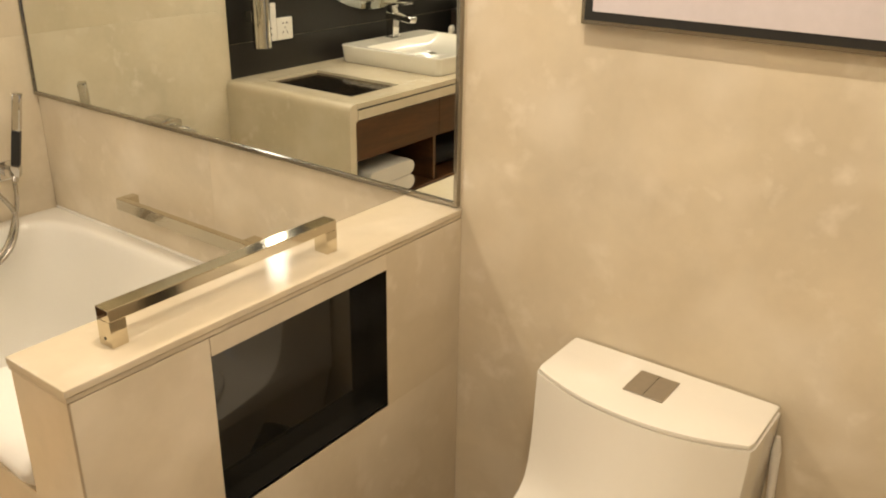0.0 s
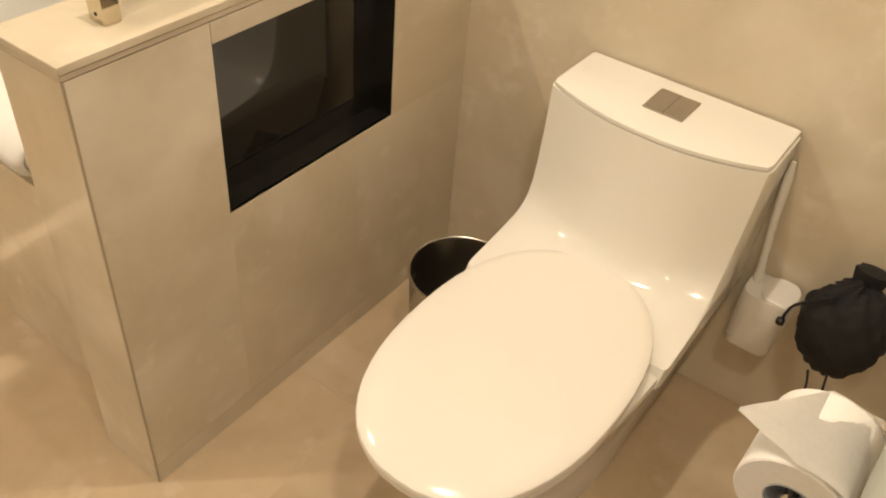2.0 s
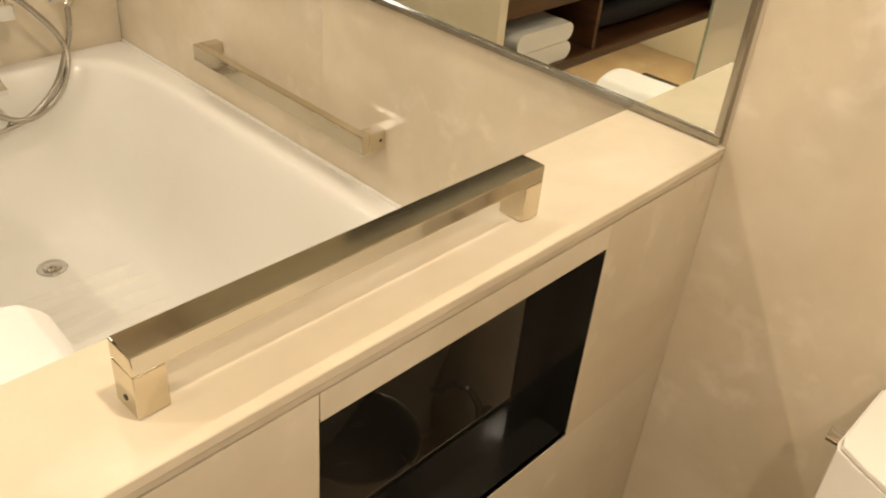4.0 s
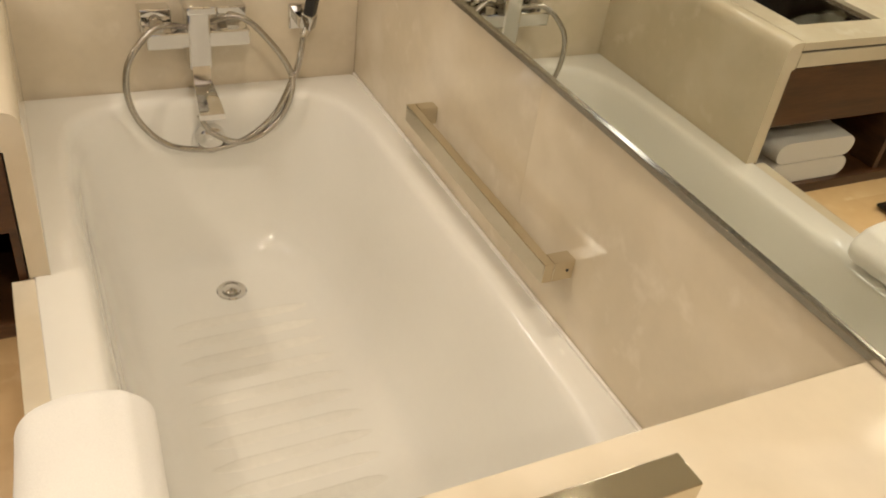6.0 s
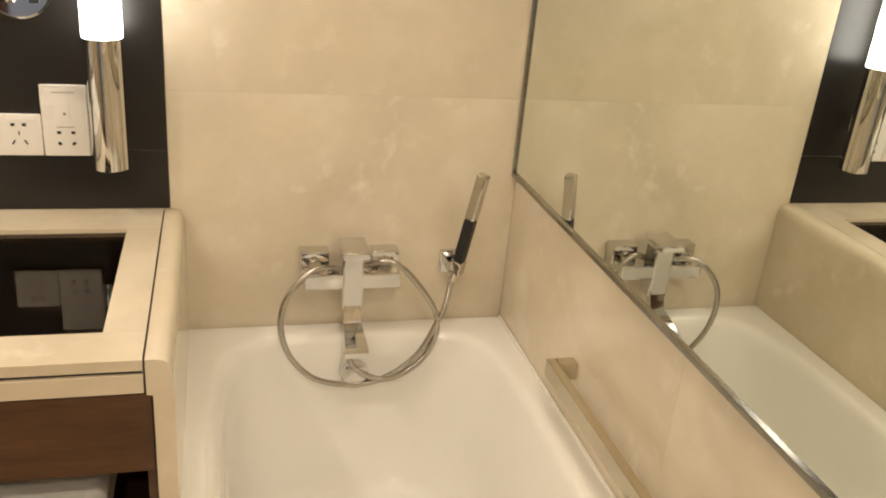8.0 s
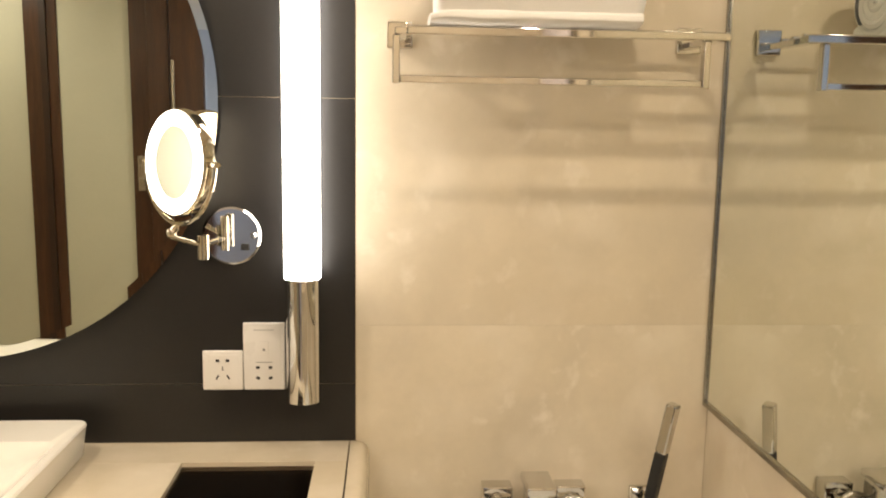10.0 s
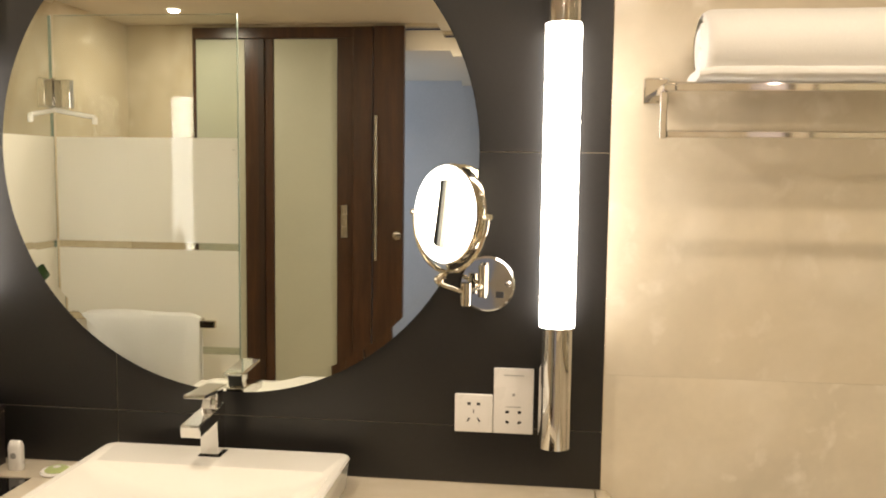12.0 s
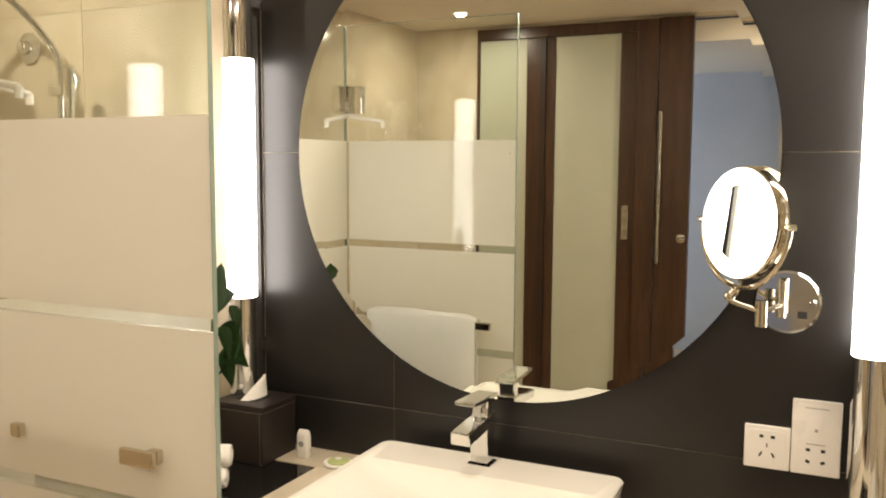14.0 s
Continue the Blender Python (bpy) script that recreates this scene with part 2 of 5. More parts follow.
def tube(points, r, seg=12, bm=None, caps=True, flat=1.0, closed=False):
    """A round tube along points; r is a number or one radius a point."""
    pts = [Vector(p) for p in points]
    rs = r if isinstance(r, (list, tuple)) else [r] * len(pts)
    rings, s = [], None
    for i, p in enumerate(pts):
        d = (pts[(i + 1) % len(pts)] - pts[i - 1]) if closed else (pts[min(i + 1, len(pts) - 1)] - pts[max(i - 1, 0)])
        d.normalize()
        if s is None:
            s, u = frame_of(d)
        else:
            s = (s - d * s.dot(d)).normalized()
            u = s.cross(d).normalized()
        rings.append([p + s * rs[i] * math.cos(2 * math.pi * k / seg) + u * rs[i] * flat * math.sin(2 * math.pi * k / seg) for k in range(seg)])
    if closed:
        rings.append(rings[0])
        bm = loft(rings, bm, False, False)
        bmesh.ops.remove_doubles(bm, verts=bm.verts, dist=1e-6)
        return bm
    return loft(rings, bm, caps, caps)


def lathe(profile, centre, axis="Z", seg=32, bm=None, cap0=True, cap1=True, m=None):
    """profile: (radius, height) pairs, turned about an axis through centre."""
    m = m or (Matrix.Translation(centre) @ {"Z": Matrix(), "X": Matrix.Rotation(radians(90), 4, "Y"), "Y": Matrix.Rotation(radians(-90), 4, "X")}[axis])
    return loft([[m @ Vector((r * math.cos(2 * math.pi * i / seg), r * math.sin(2 * math.pi * i / seg), h)) for i in range(seg)] for r, h in profile], bm, cap0, cap1)


def smooth_path(points, n=8, closed=False):
    """Catmull-Rom through the points."""
    P = [Vector(p) for p in points]
    out = []
    count = len(P) if closed else len(P) - 1
    for i in range(count):
        a, b, c, d = (P[(i + k) % len(P)] if closed else P[min(max(i + k, 0), len(P) - 1)] for k in (-1, 0, 1, 2))
        for s in range(n):
            t = s / n
            out.append(0.5 * ((2 * b) + (c - a) * t + (2 * a - 5 * b + 4 * c - d) * t * t + (3 * b - a - 3 * c + d) * t ** 3))
    if not closed:
        out.append(P[-1])
    return out

# ---- structure ----
SOUTH, EAST, ALCOVE = -3.55, 3.2, 2.80
HALF_Y, HALF_X0, HALF_X1, LEDGE = -0.933, 1.565, 1.715, 0.897
NICHE = (-0.689, -0.254, 0.520, 0.838)          # y0, y1, z0, z1

floor = part("floor", box((-0.15, SOUTH - 0.15, -0.12), (5.2, 0.15, -0.012)), GROUT, None, "cream marble floor slabs with fine joints", smooth=False, category="floor", kind="structure")
ceiling = part("ceiling", box((-0.15, SOUTH - 0.15, CEIL), (EAST + 0.1, 0.15, CEIL + 0.12)), PAINT, None, "painted cream ceiling", smooth=False, category="ceiling", kind="structure")
hall_ceiling = part("ceiling_hall", box((EAST + 0.1, SOUTH - 0.15, 2.27), (5.2, 0.15, 2.39)), PAINT, None, "lower painted ceiling of the hall", smooth=False, category="ceiling", kind="structure")
wall_west = part("wall_west", box((-0.16, SOUTH, -0.012), (-0.0022, 0.014, CEIL)), GROUT, None, "wall clad in cream marble and black tiles", smooth=False, category="wall", kind="structure")
wall_north = part("wall_north", box((-0.16, 0.014, -0.012), (5.2, 0.15, CEIL)), GROUT, None, "wall clad in polished cream marble slabs", smooth=False, category="wall", kind="structure")
wall_south = part("wall_south", box((-0.16, SOUTH - 0.15, -0.012), (5.2, SOUTH, CEIL)), MARBLE, None, "cream marble wall of the shower", smooth=False, category="wall", kind="structure")
wall_alcove = part("wall_alcove", box((ALCOVE, -1.02, -0.012), (5.2, 0.014, CEIL)), MARBLE, None, "cream marble wall beside the toilet", smooth=False, category="wall", kind="structure")
bm = box((EAST + 0.02, SOUTH, -0.012), (EAST + 0.10, -3.12, CEIL))
box((EAST + 0.02, -3.12, 2.40), (EAST + 0.10, -1.02, CEIL), 0, bm)
wall_east = part("wall_east", bm, MARBLE, None, "cream wall with a wooden door frame", smooth=False, category="wall", kind="structure")
wall_hall = part("wall_hall", box((5.05, SOUTH, -0.012), (5.2, -1.02, 2.27)), PALE_WALL, None, "pale blue-grey papered hall wall", smooth=False, category="wall", kind="structure")
part("wall_hall_return", box((4.35, -1.28, -0.012), (4.41, -1.02, 2.27)), MARBLE, None, "warm cream return of the hall wall", smooth=False, category="wall", kind="structure")

# half wall between tub and toilet, with a black-lined niche
ny0, ny1, nz0, nz1 = NICHE
bm = box((HALF_X0, HALF_Y + 0.008, -0.012), (HALF_X0 + 0.035, 0.0, LEDGE - 0.022))
for lo, hi in (((HALF_X0 + 0.035, HALF_Y + 0.008, -0.012), (HALF_X1 - 0.008, 0.0, nz0 - 0.004)),
               ((HALF_X0 + 0.035, HALF_Y + 0.008, nz1 + 0.004), (HALF_X1 - 0.008, 0.0, LEDGE - 0.022)),
               ((HALF_X0 + 0.035, HALF_Y + 0.008, nz0 - 0.004), (HALF_X1 - 0.008, ny0 - 0.004, nz1 + 0.004)),
               ((HALF_X0 + 0.035, ny1 + 0.004, nz0 - 0.004), (HALF_X1 - 0.008, 0.0, nz1 + 0.004))):
    box(lo, hi, 0, bm)
half_wall = part("half_wall", bm, GROUT, None, "low wall clad in polished cream marble with a black niche", smooth=False, category="low wall", kind="structure")
part("ledge_slab", box((HALF_X0 - 0.002, HALF_Y - 0.004, LEDGE - 0.013), (HALF_X1 + 0.003, -0.002, LEDGE), 0.002), MARBLE, half_wall, "polished marble ledge slab")
part("ledge_underslab", box((HALF_X0 - 0.004, HALF_Y - 0.001, LEDGE - 0.023), (HALF_X1 + 0.0, -0.002, LEDGE - 0.0145), 0.001), MARBLE, half_wall)
a, c = HALF_X1 - 0.008, HALF_X1
top = LEDGE - 0.0245
for lo, hi in (((a, HALF_Y + 0.0035, 0.052), (c, ny0 - 0.0008, top)), ((a, ny0 - 0.0006, 0.052), (c, -0.001, nz0)),
               ((a, ny0 + 0.0008, nz1), (c, ny1, top)), ((a, ny1 + 0.0001, nz0), (c, -0.001, top)), ((a, HALF_Y + 0.0035, 0.0), (c, -0.001, 0.0508))):
    part("slab", box(lo, hi), MARBLE, half_wall, smooth=False)
part("end_slab", box((HALF_X0, HALF_Y, 0.0), (HALF_X1 - 0.0035, HALF_Y + 0.0078, top), 0.001), MARBLE, half_wall)
part("corner_trim", box((HALF_X1 - 0.0034, HALF_Y + 0.0004, 0.0), (HALF_X1 - 0.0004, HALF_Y + 0.0034, top)), EDGE_JOINT, half_wall, "thin corner joint", smooth=False)
part("tub_side_slab", box((HALF_X0 - 0.006, HALF_Y + 0.008, 0.512), (HALF_X0 - 0.0004, -0.001, top)), MARBLE, half_wall, smooth=False)
nx = HALF_X0 + 0.098
bm = box((nx - 0.004, ny0, nz0), (nx, ny1, nz1))
for lo, hi in (((nx, ny0 - 0.0035, nz0 - 0.0035), (c - 0.001, ny0, nz1 + 0.0035)), ((nx, ny1, nz0 - 0.0035), (c - 0.001, ny1 + 0.0035, nz1 + 0.0035)),
               ((nx, ny0, nz0 - 0.0035), (c - 0.001, ny1, nz0)), ((nx, ny0, nz1), (c - 0.001, ny1, nz1 + 0.0035))):
    box(lo, hi, 0, bm)
part("niche_lining", bm, BLACK_NICHE, half_wall, "glossy black niche lining", smooth=False)

VX_APRON = 0.664
# stone surround in front of the tub, below the rim
apron = part("tub_apron", box((VX_APRON, -0.848, 0.0), (HALF_X0, -0.8192, 0.488)), MARBLE, None, "cream marble tub apron", smooth=False, category="tub surround", kind="structure")
part("apron_cap", box((VX_APRON + 0.002, -0.852, 0.489), (HALF_X0 - 0.001, -0.8145, 0.504), 0.0015), MARBLE, apron)

# ---- door wall seen in the mirror ----
frame_m = WOOD_V
door_frame = thing("door_frame", (EAST, -2.5, 0), "dark walnut frame round frosted sliding panels", "door frame", kind="structure")
for y0, y1, z0, z1, x0 in ((-3.12, SOUTH + 0.45, 0, 2.4, 0), (-2.79, -2.61, 0, 2.33, 0), (-2.21, -2.11, 0, 2.33, -0.01), (-2.108, -1.99, 0, 2.395, -0.03), (-3.118, -2.11, 2.332, 2.398, -0.005), (-2.608, -2.212, 0, 0.10, 0)):
    if y1 > y0:
        part("frame_post", box((EAST + x0, y0, z0), (EAST + 0.06, y1, z1), 0.003), WOOD_V, door_frame, smooth=False)
part("recess_strip", box((EAST - 0.012, -2.70, 0.0), (EAST - 0.002, -2.665, 2.33)), DARK_WOOD, door_frame, smooth=False)
sliding = thing("sliding_door", (EAST, -2.41, 0), "sliding door panel of frosted glass in dark wood", "sliding door", "sliding doors")
part("frosted_pane", box((EAST + 0.01, -2.608, 0.102), (EAST + 0.035, -2.212, 2.328)), FROST_DOOR, sliding, smooth=False)
part("pull_plate", box((EAST - 0.014, -2.185, 1.13), (EAST - 0.0105, -2.145, 1.33), 0.001), STEEL, sliding, "recessed steel pull plate")
sliding2 = thing("sliding_door", (EAST, -2.95, 0), "sliding door panel of frosted glass in dark wood", "sliding door", "sliding doors")
part("frosted_pane", box((EAST + 0.01, -3.10, 0.0), (EAST + 0.035, -2.792, 2.328)), FROST_DOOR, sliding2, smooth=False)
leaf = thing("door_1", (EAST, -1.9, 0), "open walnut door leaf with a long steel pull", "door", kind="structure")
part("leaf", box((EAST - 0.02, -1.985, 0.004), (EAST + 0.03, -1.80, 2.40), 0.002), WOOD_V, leaf)
part("pull_bar", tube([(EAST - 0.055, -1.962, 1.00), (EAST - 0.055, -1.962, 1.87)], 0.011), STEEL, leaf, "long vertical steel pull")
for z in (1.06, 1.81):
    part("pull_stud", tube([(EAST - 0.055, -1.962, z), (EAST - 0.019, -1.962, z)], 0.007), STEEL, leaf)
part("knob", lathe([(0.020, 0), (0.026, 0.004), (0.026, 0.010), (0.012, 0.014), (0.012, 0.022)], (EAST - 0.042, -1.835, 1.15), "X"), STEEL, leaf, "round steel thumb turn")

# ---- tub ----
def make_tub():
    t = thing("bathtub", (0.78, -0.4, 0), "white enamel bathtub with a rounded basin and ribbed bottom", "bathtub")
    rings = []
    X0, X1, Y0, Y1, Z = 0.002, HALF_X0 - 0.010, -0.8180, -0.003, 0.508
    K = 12

    def bowed_ring(x0, x1, y0, y1, p, z):
        """An opening with round corners whose long sides bow outward."""
        out = []
        for c_ in range(4):
            for i in range(K + 1):
                a_ = radians(90 * c_ + 90 * (i + 0.5) / (K + 1))
                cs, sn = math.cos(a_), math.sin(a_)
                out.append(((x0 + x1) / 2 + (x1 - x0) / 2 * math.copysign(abs(cs) ** (2 / p), cs), (y0 + y1) / 2 + (y1 - y0) / 2 * math.copysign(abs(sn) ** (2 / p), sn), z))
        return out
    for dx, r, z in ((0.012, 0.01, 0.30), (0.003, 0.012, 0.485), (0.0, 0.012, Z - 0.007), (0.004, 0.012, Z - 0.001), (0.010, 0.012, Z)):
        rings.append(rrect(X0 + dx, X1 - dx, Y0 + dx, Y1 - dx, r, z, K))
    # inner: west, east, south, north, roundness, z
    for x0, x1, y0, y1, p, z in ((0.046, 1.462, -0.752, -0.042, 6.5, Z + 0.0005), (0.058, 1.448, -0.741, -0.054, 6.4, Z - 0.001), (0.066, 1.438, -0.733, -0.062, 6.2, Z - 0.006),
                                 (0.072, 1.428, -0.727, -0.068, 6.0, Z - 0.02), (0.080, 1.405, -0.718, -0.078, 5.6, 0.45), (0.094, 1.36, -0.717, -0.094, 5.2, 0.36), (0.112, 1.30, -0.700, -0.114, 5.0, 0.26),
                                 (0.130, 1.24, -0.680, -0.134, 4.6, 0.18), (0.150, 1.19, -0.655, -0.158, 4.2, 0.130), (0.175, 1.15, -0.628, -0.186, 4.0, 0.107), (0.215, 1.11, -0.595, -0.218, 3.6, 0.097), (0.26, 1.07, -0.56, -0.25, 3.4, 0.0945)):
        rings.append(bowed_ring(x0, x1, y0, y1, p, z))
    part("tub_shell", loft(rings, None, False, True), ENAMEL, t)
    bm = bmesh.new()
    for i in range(12):
        x = 0.385 + i * 0.062
        prof_ = [(math.cos(math.pi * k / 8), math.sin(math.pi * k / 8)) for k in range(9)]
        loft([[(x + 0.016 + 0.016 * e_ * (0.3 + 0.7 * min(1.0, q_ * 6, (1 - q_) * 6)), -0.575 + 0.34 * q_ + 0.0, 0.0943 + 0.0014 * h_) for e_, h_ in prof_] for q_ in (k / 12 for k in range(13))], bm, closed=False, cap0=False, cap1=False)
    part("grip_ribs", bm, material("rib_enamel", (0.768, 0.748, 0.69), 0.12), t, "raised anti-slip ribs", kind="stuff")
    part("wall_seal", box((0.01, -0.0075, 0.506), (HALF_X0 - 0.012, -0.001, 0.514), 0.002), PLASTIC, t, "white sealant bead")
    d = part("drain_ring", lathe([(0.018, 0.001), (0.024, 0.004), (0.034, 0.005), (0.037, 0.001)], (0.300, -0.405, 0.0945)), CHROME, t, "chrome drain ring")
    part("drain_plug", lathe([(0.0005, 0.010), (0.017, 0.008), (0.021, 0.005), (0.021, 0.001)], (0.300, -0.405, 0.0965), cap0=False), CHROME, d)
    part("overflow_cover", lathe([(0.0005, 0.030), (0.022, 0.029), (0.034, 0.022), (0.036, 0.0)], (0.095, -0.400, 0.418), "X", cap0=False), CHROME, t, "round chrome overflow knob")


make_tub()


# ---- bath mixer with hose and hand shower ----
def make_mixer():
    yc = -0.412
    t = thing("bath_mixer", (0.0, yc, 0.60), "chrome cross-shaped wall bath mixer with a flat spout", "bath mixer")
    for s in (-1, 1):
        y = yc + s * 0.085
        part("wall_flange", box((0.001, y - 0.035, 0.668), (0.045, y + 0.035, 0.721), 0.004), CHROME, t)
        part("inlet", tube([(0.02, y, 0.70), (0.055, y, 0.69)], 0.015), CHROME, t)
    part("body", box((0.046, yc - 0.115, 0.647), (0.098, yc + 0.115, 0.685), 0.004), CHROME, t)
    part("valve_block", box((0.040, yc - 0.026, 0.593), (0.100, yc + 0.026, 0.735), 0.006), CHROME, t)
    part("lever", box((0.036, yc - 0.033, 0.737), (0.135, yc + 0.033, 0.757), 0.005), CHROME, t, "flat square lever")
    sp = part("spout", loft([[Vector((x + dz[0] * nx_, yc + w * sy, z + dz[1] * nz_)) for sy, nx_, nz_ in ((-1, 0, 0), (1, 0, 0), (1, 1, 1), (-1, 1, 1))]
                        for x, z, w, dz in ((0.075, 0.605, 0.020, (0.022, 0.008)), (0.088, 0.565, 0.020, (0.022, 0.008)), (0.098, 0.549, 0.021, (0.016, 0.016)), (0.165, 0.531, 0.026, (0.004, 0.016)), (0.200, 0.518, 0.028, (0.003, 0.014)))]), CHROME, t, "flat angled spout")
    part("outlet", tube([(0.182, yc, 0.525), (0.180, yc, 0.513)], 0.012), CHROME, sp)
    part("diverter", tube([(0.09, yc, 0.60), (0.098, yc, 0.578)], 0.006), CHROME, t)
    pts = [(0.07, yc - 0.03, 0.688), (0.10, yc - 0.10, 0.70), (0.115, yc - 0.165, 0.638), (0.12, yc - 0.180, 0.558), (0.12, yc - 0.155, 0.475), (0.12, yc - 0.09, 0.408),
           (0.12, yc + 0.01, 0.386), (0.12, yc + 0.10, 0.405), (0.12, yc + 0.175, 0.465), (0.115, yc + 0.222, 0.55), (0.10, yc + 0.247, 0.60), (0.078, yc + 0.262, 0.648)]
    hose = thing("shower_hose", (0.1, yc, 0.36), "flexible ribbed steel shower hose in a loop", "shower hose")
    bm = bmesh.new()
    path = [Vector((p.x, yc + (p.y - yc) * 0.94, 0.655 + (p.z - 0.655) * 0.96) if p.z < 0.655 else (p.x, yc + (p.y - yc) * 0.94, p.z)) for p in smooth_path(pts, 26)]
    tube(path, [0.0068 + (0.0009 if i % 2 else 0) for i in range(len(path))], 10, bm)
    pts = [(0.07, yc + 0.03, 0.695), (0.10, yc + 0.10, 0.715), (0.112, yc + 0.165, 0.66), (0.115, yc + 0.215, 0.585), (0.118, yc + 0.222, 0.525), (0.122, yc + 0.19, 0.455), (0.125, yc + 0.13, 0.41), (0.13, yc + 0.07, 0.405), (0.13, yc + 0.01, 0.44), (0.12, yc - 0.015, 0.485)]
    path = [Vector((p.x, yc + (p.y - yc) * 0.94, 0.655 + (p.z - 0.655) * 0.96) if p.z < 0.655 else (p.x, yc + (p.y - yc) * 0.94, p.z)) for p in smooth_path(pts, 26)]
    tube(path, [0.0068 + (0.0009 if i % 2 else 0) for i in range(len(path))], 10, bm)
    part("hose", bm, STEEL, hose)
    part("hose_nut", tube([(0.078, yc + 0.247, 0.652), (0.070, yc + 0.262, 0.676)], 0.010), CHROME, hose)
    hs = thing("hand_shower", (0.05, -0.15, 0.66), "slim chrome hand shower with a black grip in a wall holder", "hand shower")
    b0, b1 = Vector((0.066, -0.152, 0.672)), Vector((0.100, -0.117, 0.935))
    part("holder_plate", box((0.001, -0.181, 0.643), (0.014, -0.126, 0.705), 0.004), CHROME, hs)
    part("holder_arm", box((0.012, -0.170, 0.664), (0.062, -0.140, 0.688), 0.003), CHROME, hs)
    q = (b1 - b0).to_track_quat("Z", "Y").to_matrix().to_4x4()
    def block(a, b, w, bev):
        p0 = b0.lerp(b1, a)
        bm_ = box((-w / 2, -w / 2, 0), (w / 2, w / 2, (b1 - b0).length * (b - a)), bev)
        bmesh.ops.transform(bm_, matrix=Matrix.Translation(p0) @ q, verts=bm_.verts)
        return bm_
    part("collar", block(-0.02, 0.12, 0.032, 0.004), CHROME, hs, "square chrome collar")
    part("grip", block(0.12, 0.55, 0.026, 0.004), RUBBER, hs, "black grip")
    part("head", block(0.55, 1.0, 0.027, 0.005), CHROME, hs)


make_mixer()


# ---- grab bars ----
def make_bar(kind, at, length, axis, out, reach=0.064, w=0.0165):
    """A flat square-section bar on two feet. axis: along; out: away from its wall."""
    ax, ou = Vector(axis), Vector(out)
    si = ax.cross(ou)
    t = thing("grab_bar", at, kind, "grab bar", "grab bars")
    m = Matrix((ax, ou, si)).transposed().to_4x4()
    m.translation = Vector(at)
    def put(name, lo, hi, bev):
        b_ = box(lo, hi, bev)
        bmesh.ops.transform(b_, matrix=m, verts=b_.verts)
        return part(name, b_, NICKEL, t)
    put("rail", (0, reach - 0.020, -w), (length, reach, w), 0.0014)
    for s in (0, length - 0.028):
        f = put("foot", (s, 0.001, -w), (s + 0.028, reach - 0.0200, w), 0.0008)
        d = Vector((s + (0.0 if s == 0 else 0.028), 0.014, 0))
        b_ = lathe([(0.0028, -0.0006), (0.0028, 0.0008)], (0, 0, 0), seg=10, m=m @ Matrix.Translation(d) @ Matrix.Rotation(radians(90), 4, "Y"))
        part("screw_hole", b_, HOLE, f)


make_bar("polished square-section bar standing on the marble ledge", (1.653, -0.828, LEDGE), 0.484, (0, 1, 0), (0, 0, 1))
make_bar("polished square-section grab bar on the marble wall over the tub", (0.472, 0.0, 0.639), 0.582, (1, 0, 0), (0, -1, 0), 0.062, 0.019)


# ---- big mirror over the tub ----
def make_big_mirror():
    x0, x1, z0, z1 = 0.0015, HALF_X1 - 0.004, 0.899, 2.30
    t = thing("wall_mirror", (0.85, 0, z0), "large wall mirror in a thin metal frame above the tub", "mirror", kind="")
    part("mirror_glass", box((x0 + 0.008, -0.008, z0 + 0.010), (x1 - 0.008, -0.001, z1 - 0.008)), MIRROR, t, smooth=False)
    part("frame_bottom", box((x0, -0.014, z0), (x1, -0.0005, z0 + 0.011), 0.001), SILVER_TRIM, t)
    part("frame_top", box((x0, -0.014, z1 - 0.010), (x1, -0.0005, z1), 0.001), SILVER_TRIM, t)
    part("frame_side", box((x0, -0.014, z0 + 0.0112), (x0 + 0.006, -0.0005, z1 - 0.0102), 0.001), SILVER_TRIM, t)
    part("frame_side", box((x1 - 0.010, -0.014, z0 + 0.0112), (x1, -0.0005, z1 - 0.0102), 0.001), SILVER_TRIM, t)


make_big_mirror()


# ---- toilet ----
def bowed(hw, y_back, y_side, bow, z, xc=2.226, n=12, r=0.012):
    """A level ring: straight back, straight sides, front bowed forward."""
    pts = [(xc - hw, y_back, z), (xc - hw, (y_back + y_side) / 2, z), (xc - hw, y_side + r, z)]
    for i in range(n + 1):
        u = -1 + 2 * i / n
        x = xc + u * (hw - 0.004)
        pts.append((x, y_side - bow * (1 - abs(u) ** 2.2), z))
    pts += [(xc + hw, y_side + r, z), (xc + hw, (y_back + y_side) / 2, z), (xc + hw, y_back, z)]
    return pts


def egg(xc, y0, y1, hw, z, n=48, p=2.3, back=1.0):
    """An egg-shaped level ring from y0 (front) to y1 (back)."""
    yc = y0 + (y1 - y0) * 0.52
    out = []
    for i in range(n):
        a = 2 * math.pi * i / n
        c, s = math.cos(a), math.sin(a)
        ex = p if s < 0 else p * back
        x = xc + hw * math.copysign(abs(c) ** (2 / ex), c)
        y = yc + (yc - y0 if s < 0 else y1 - yc) * math.copysign(abs(s) ** (2 / ex), s)
        out.append((x, y, z))
    return out


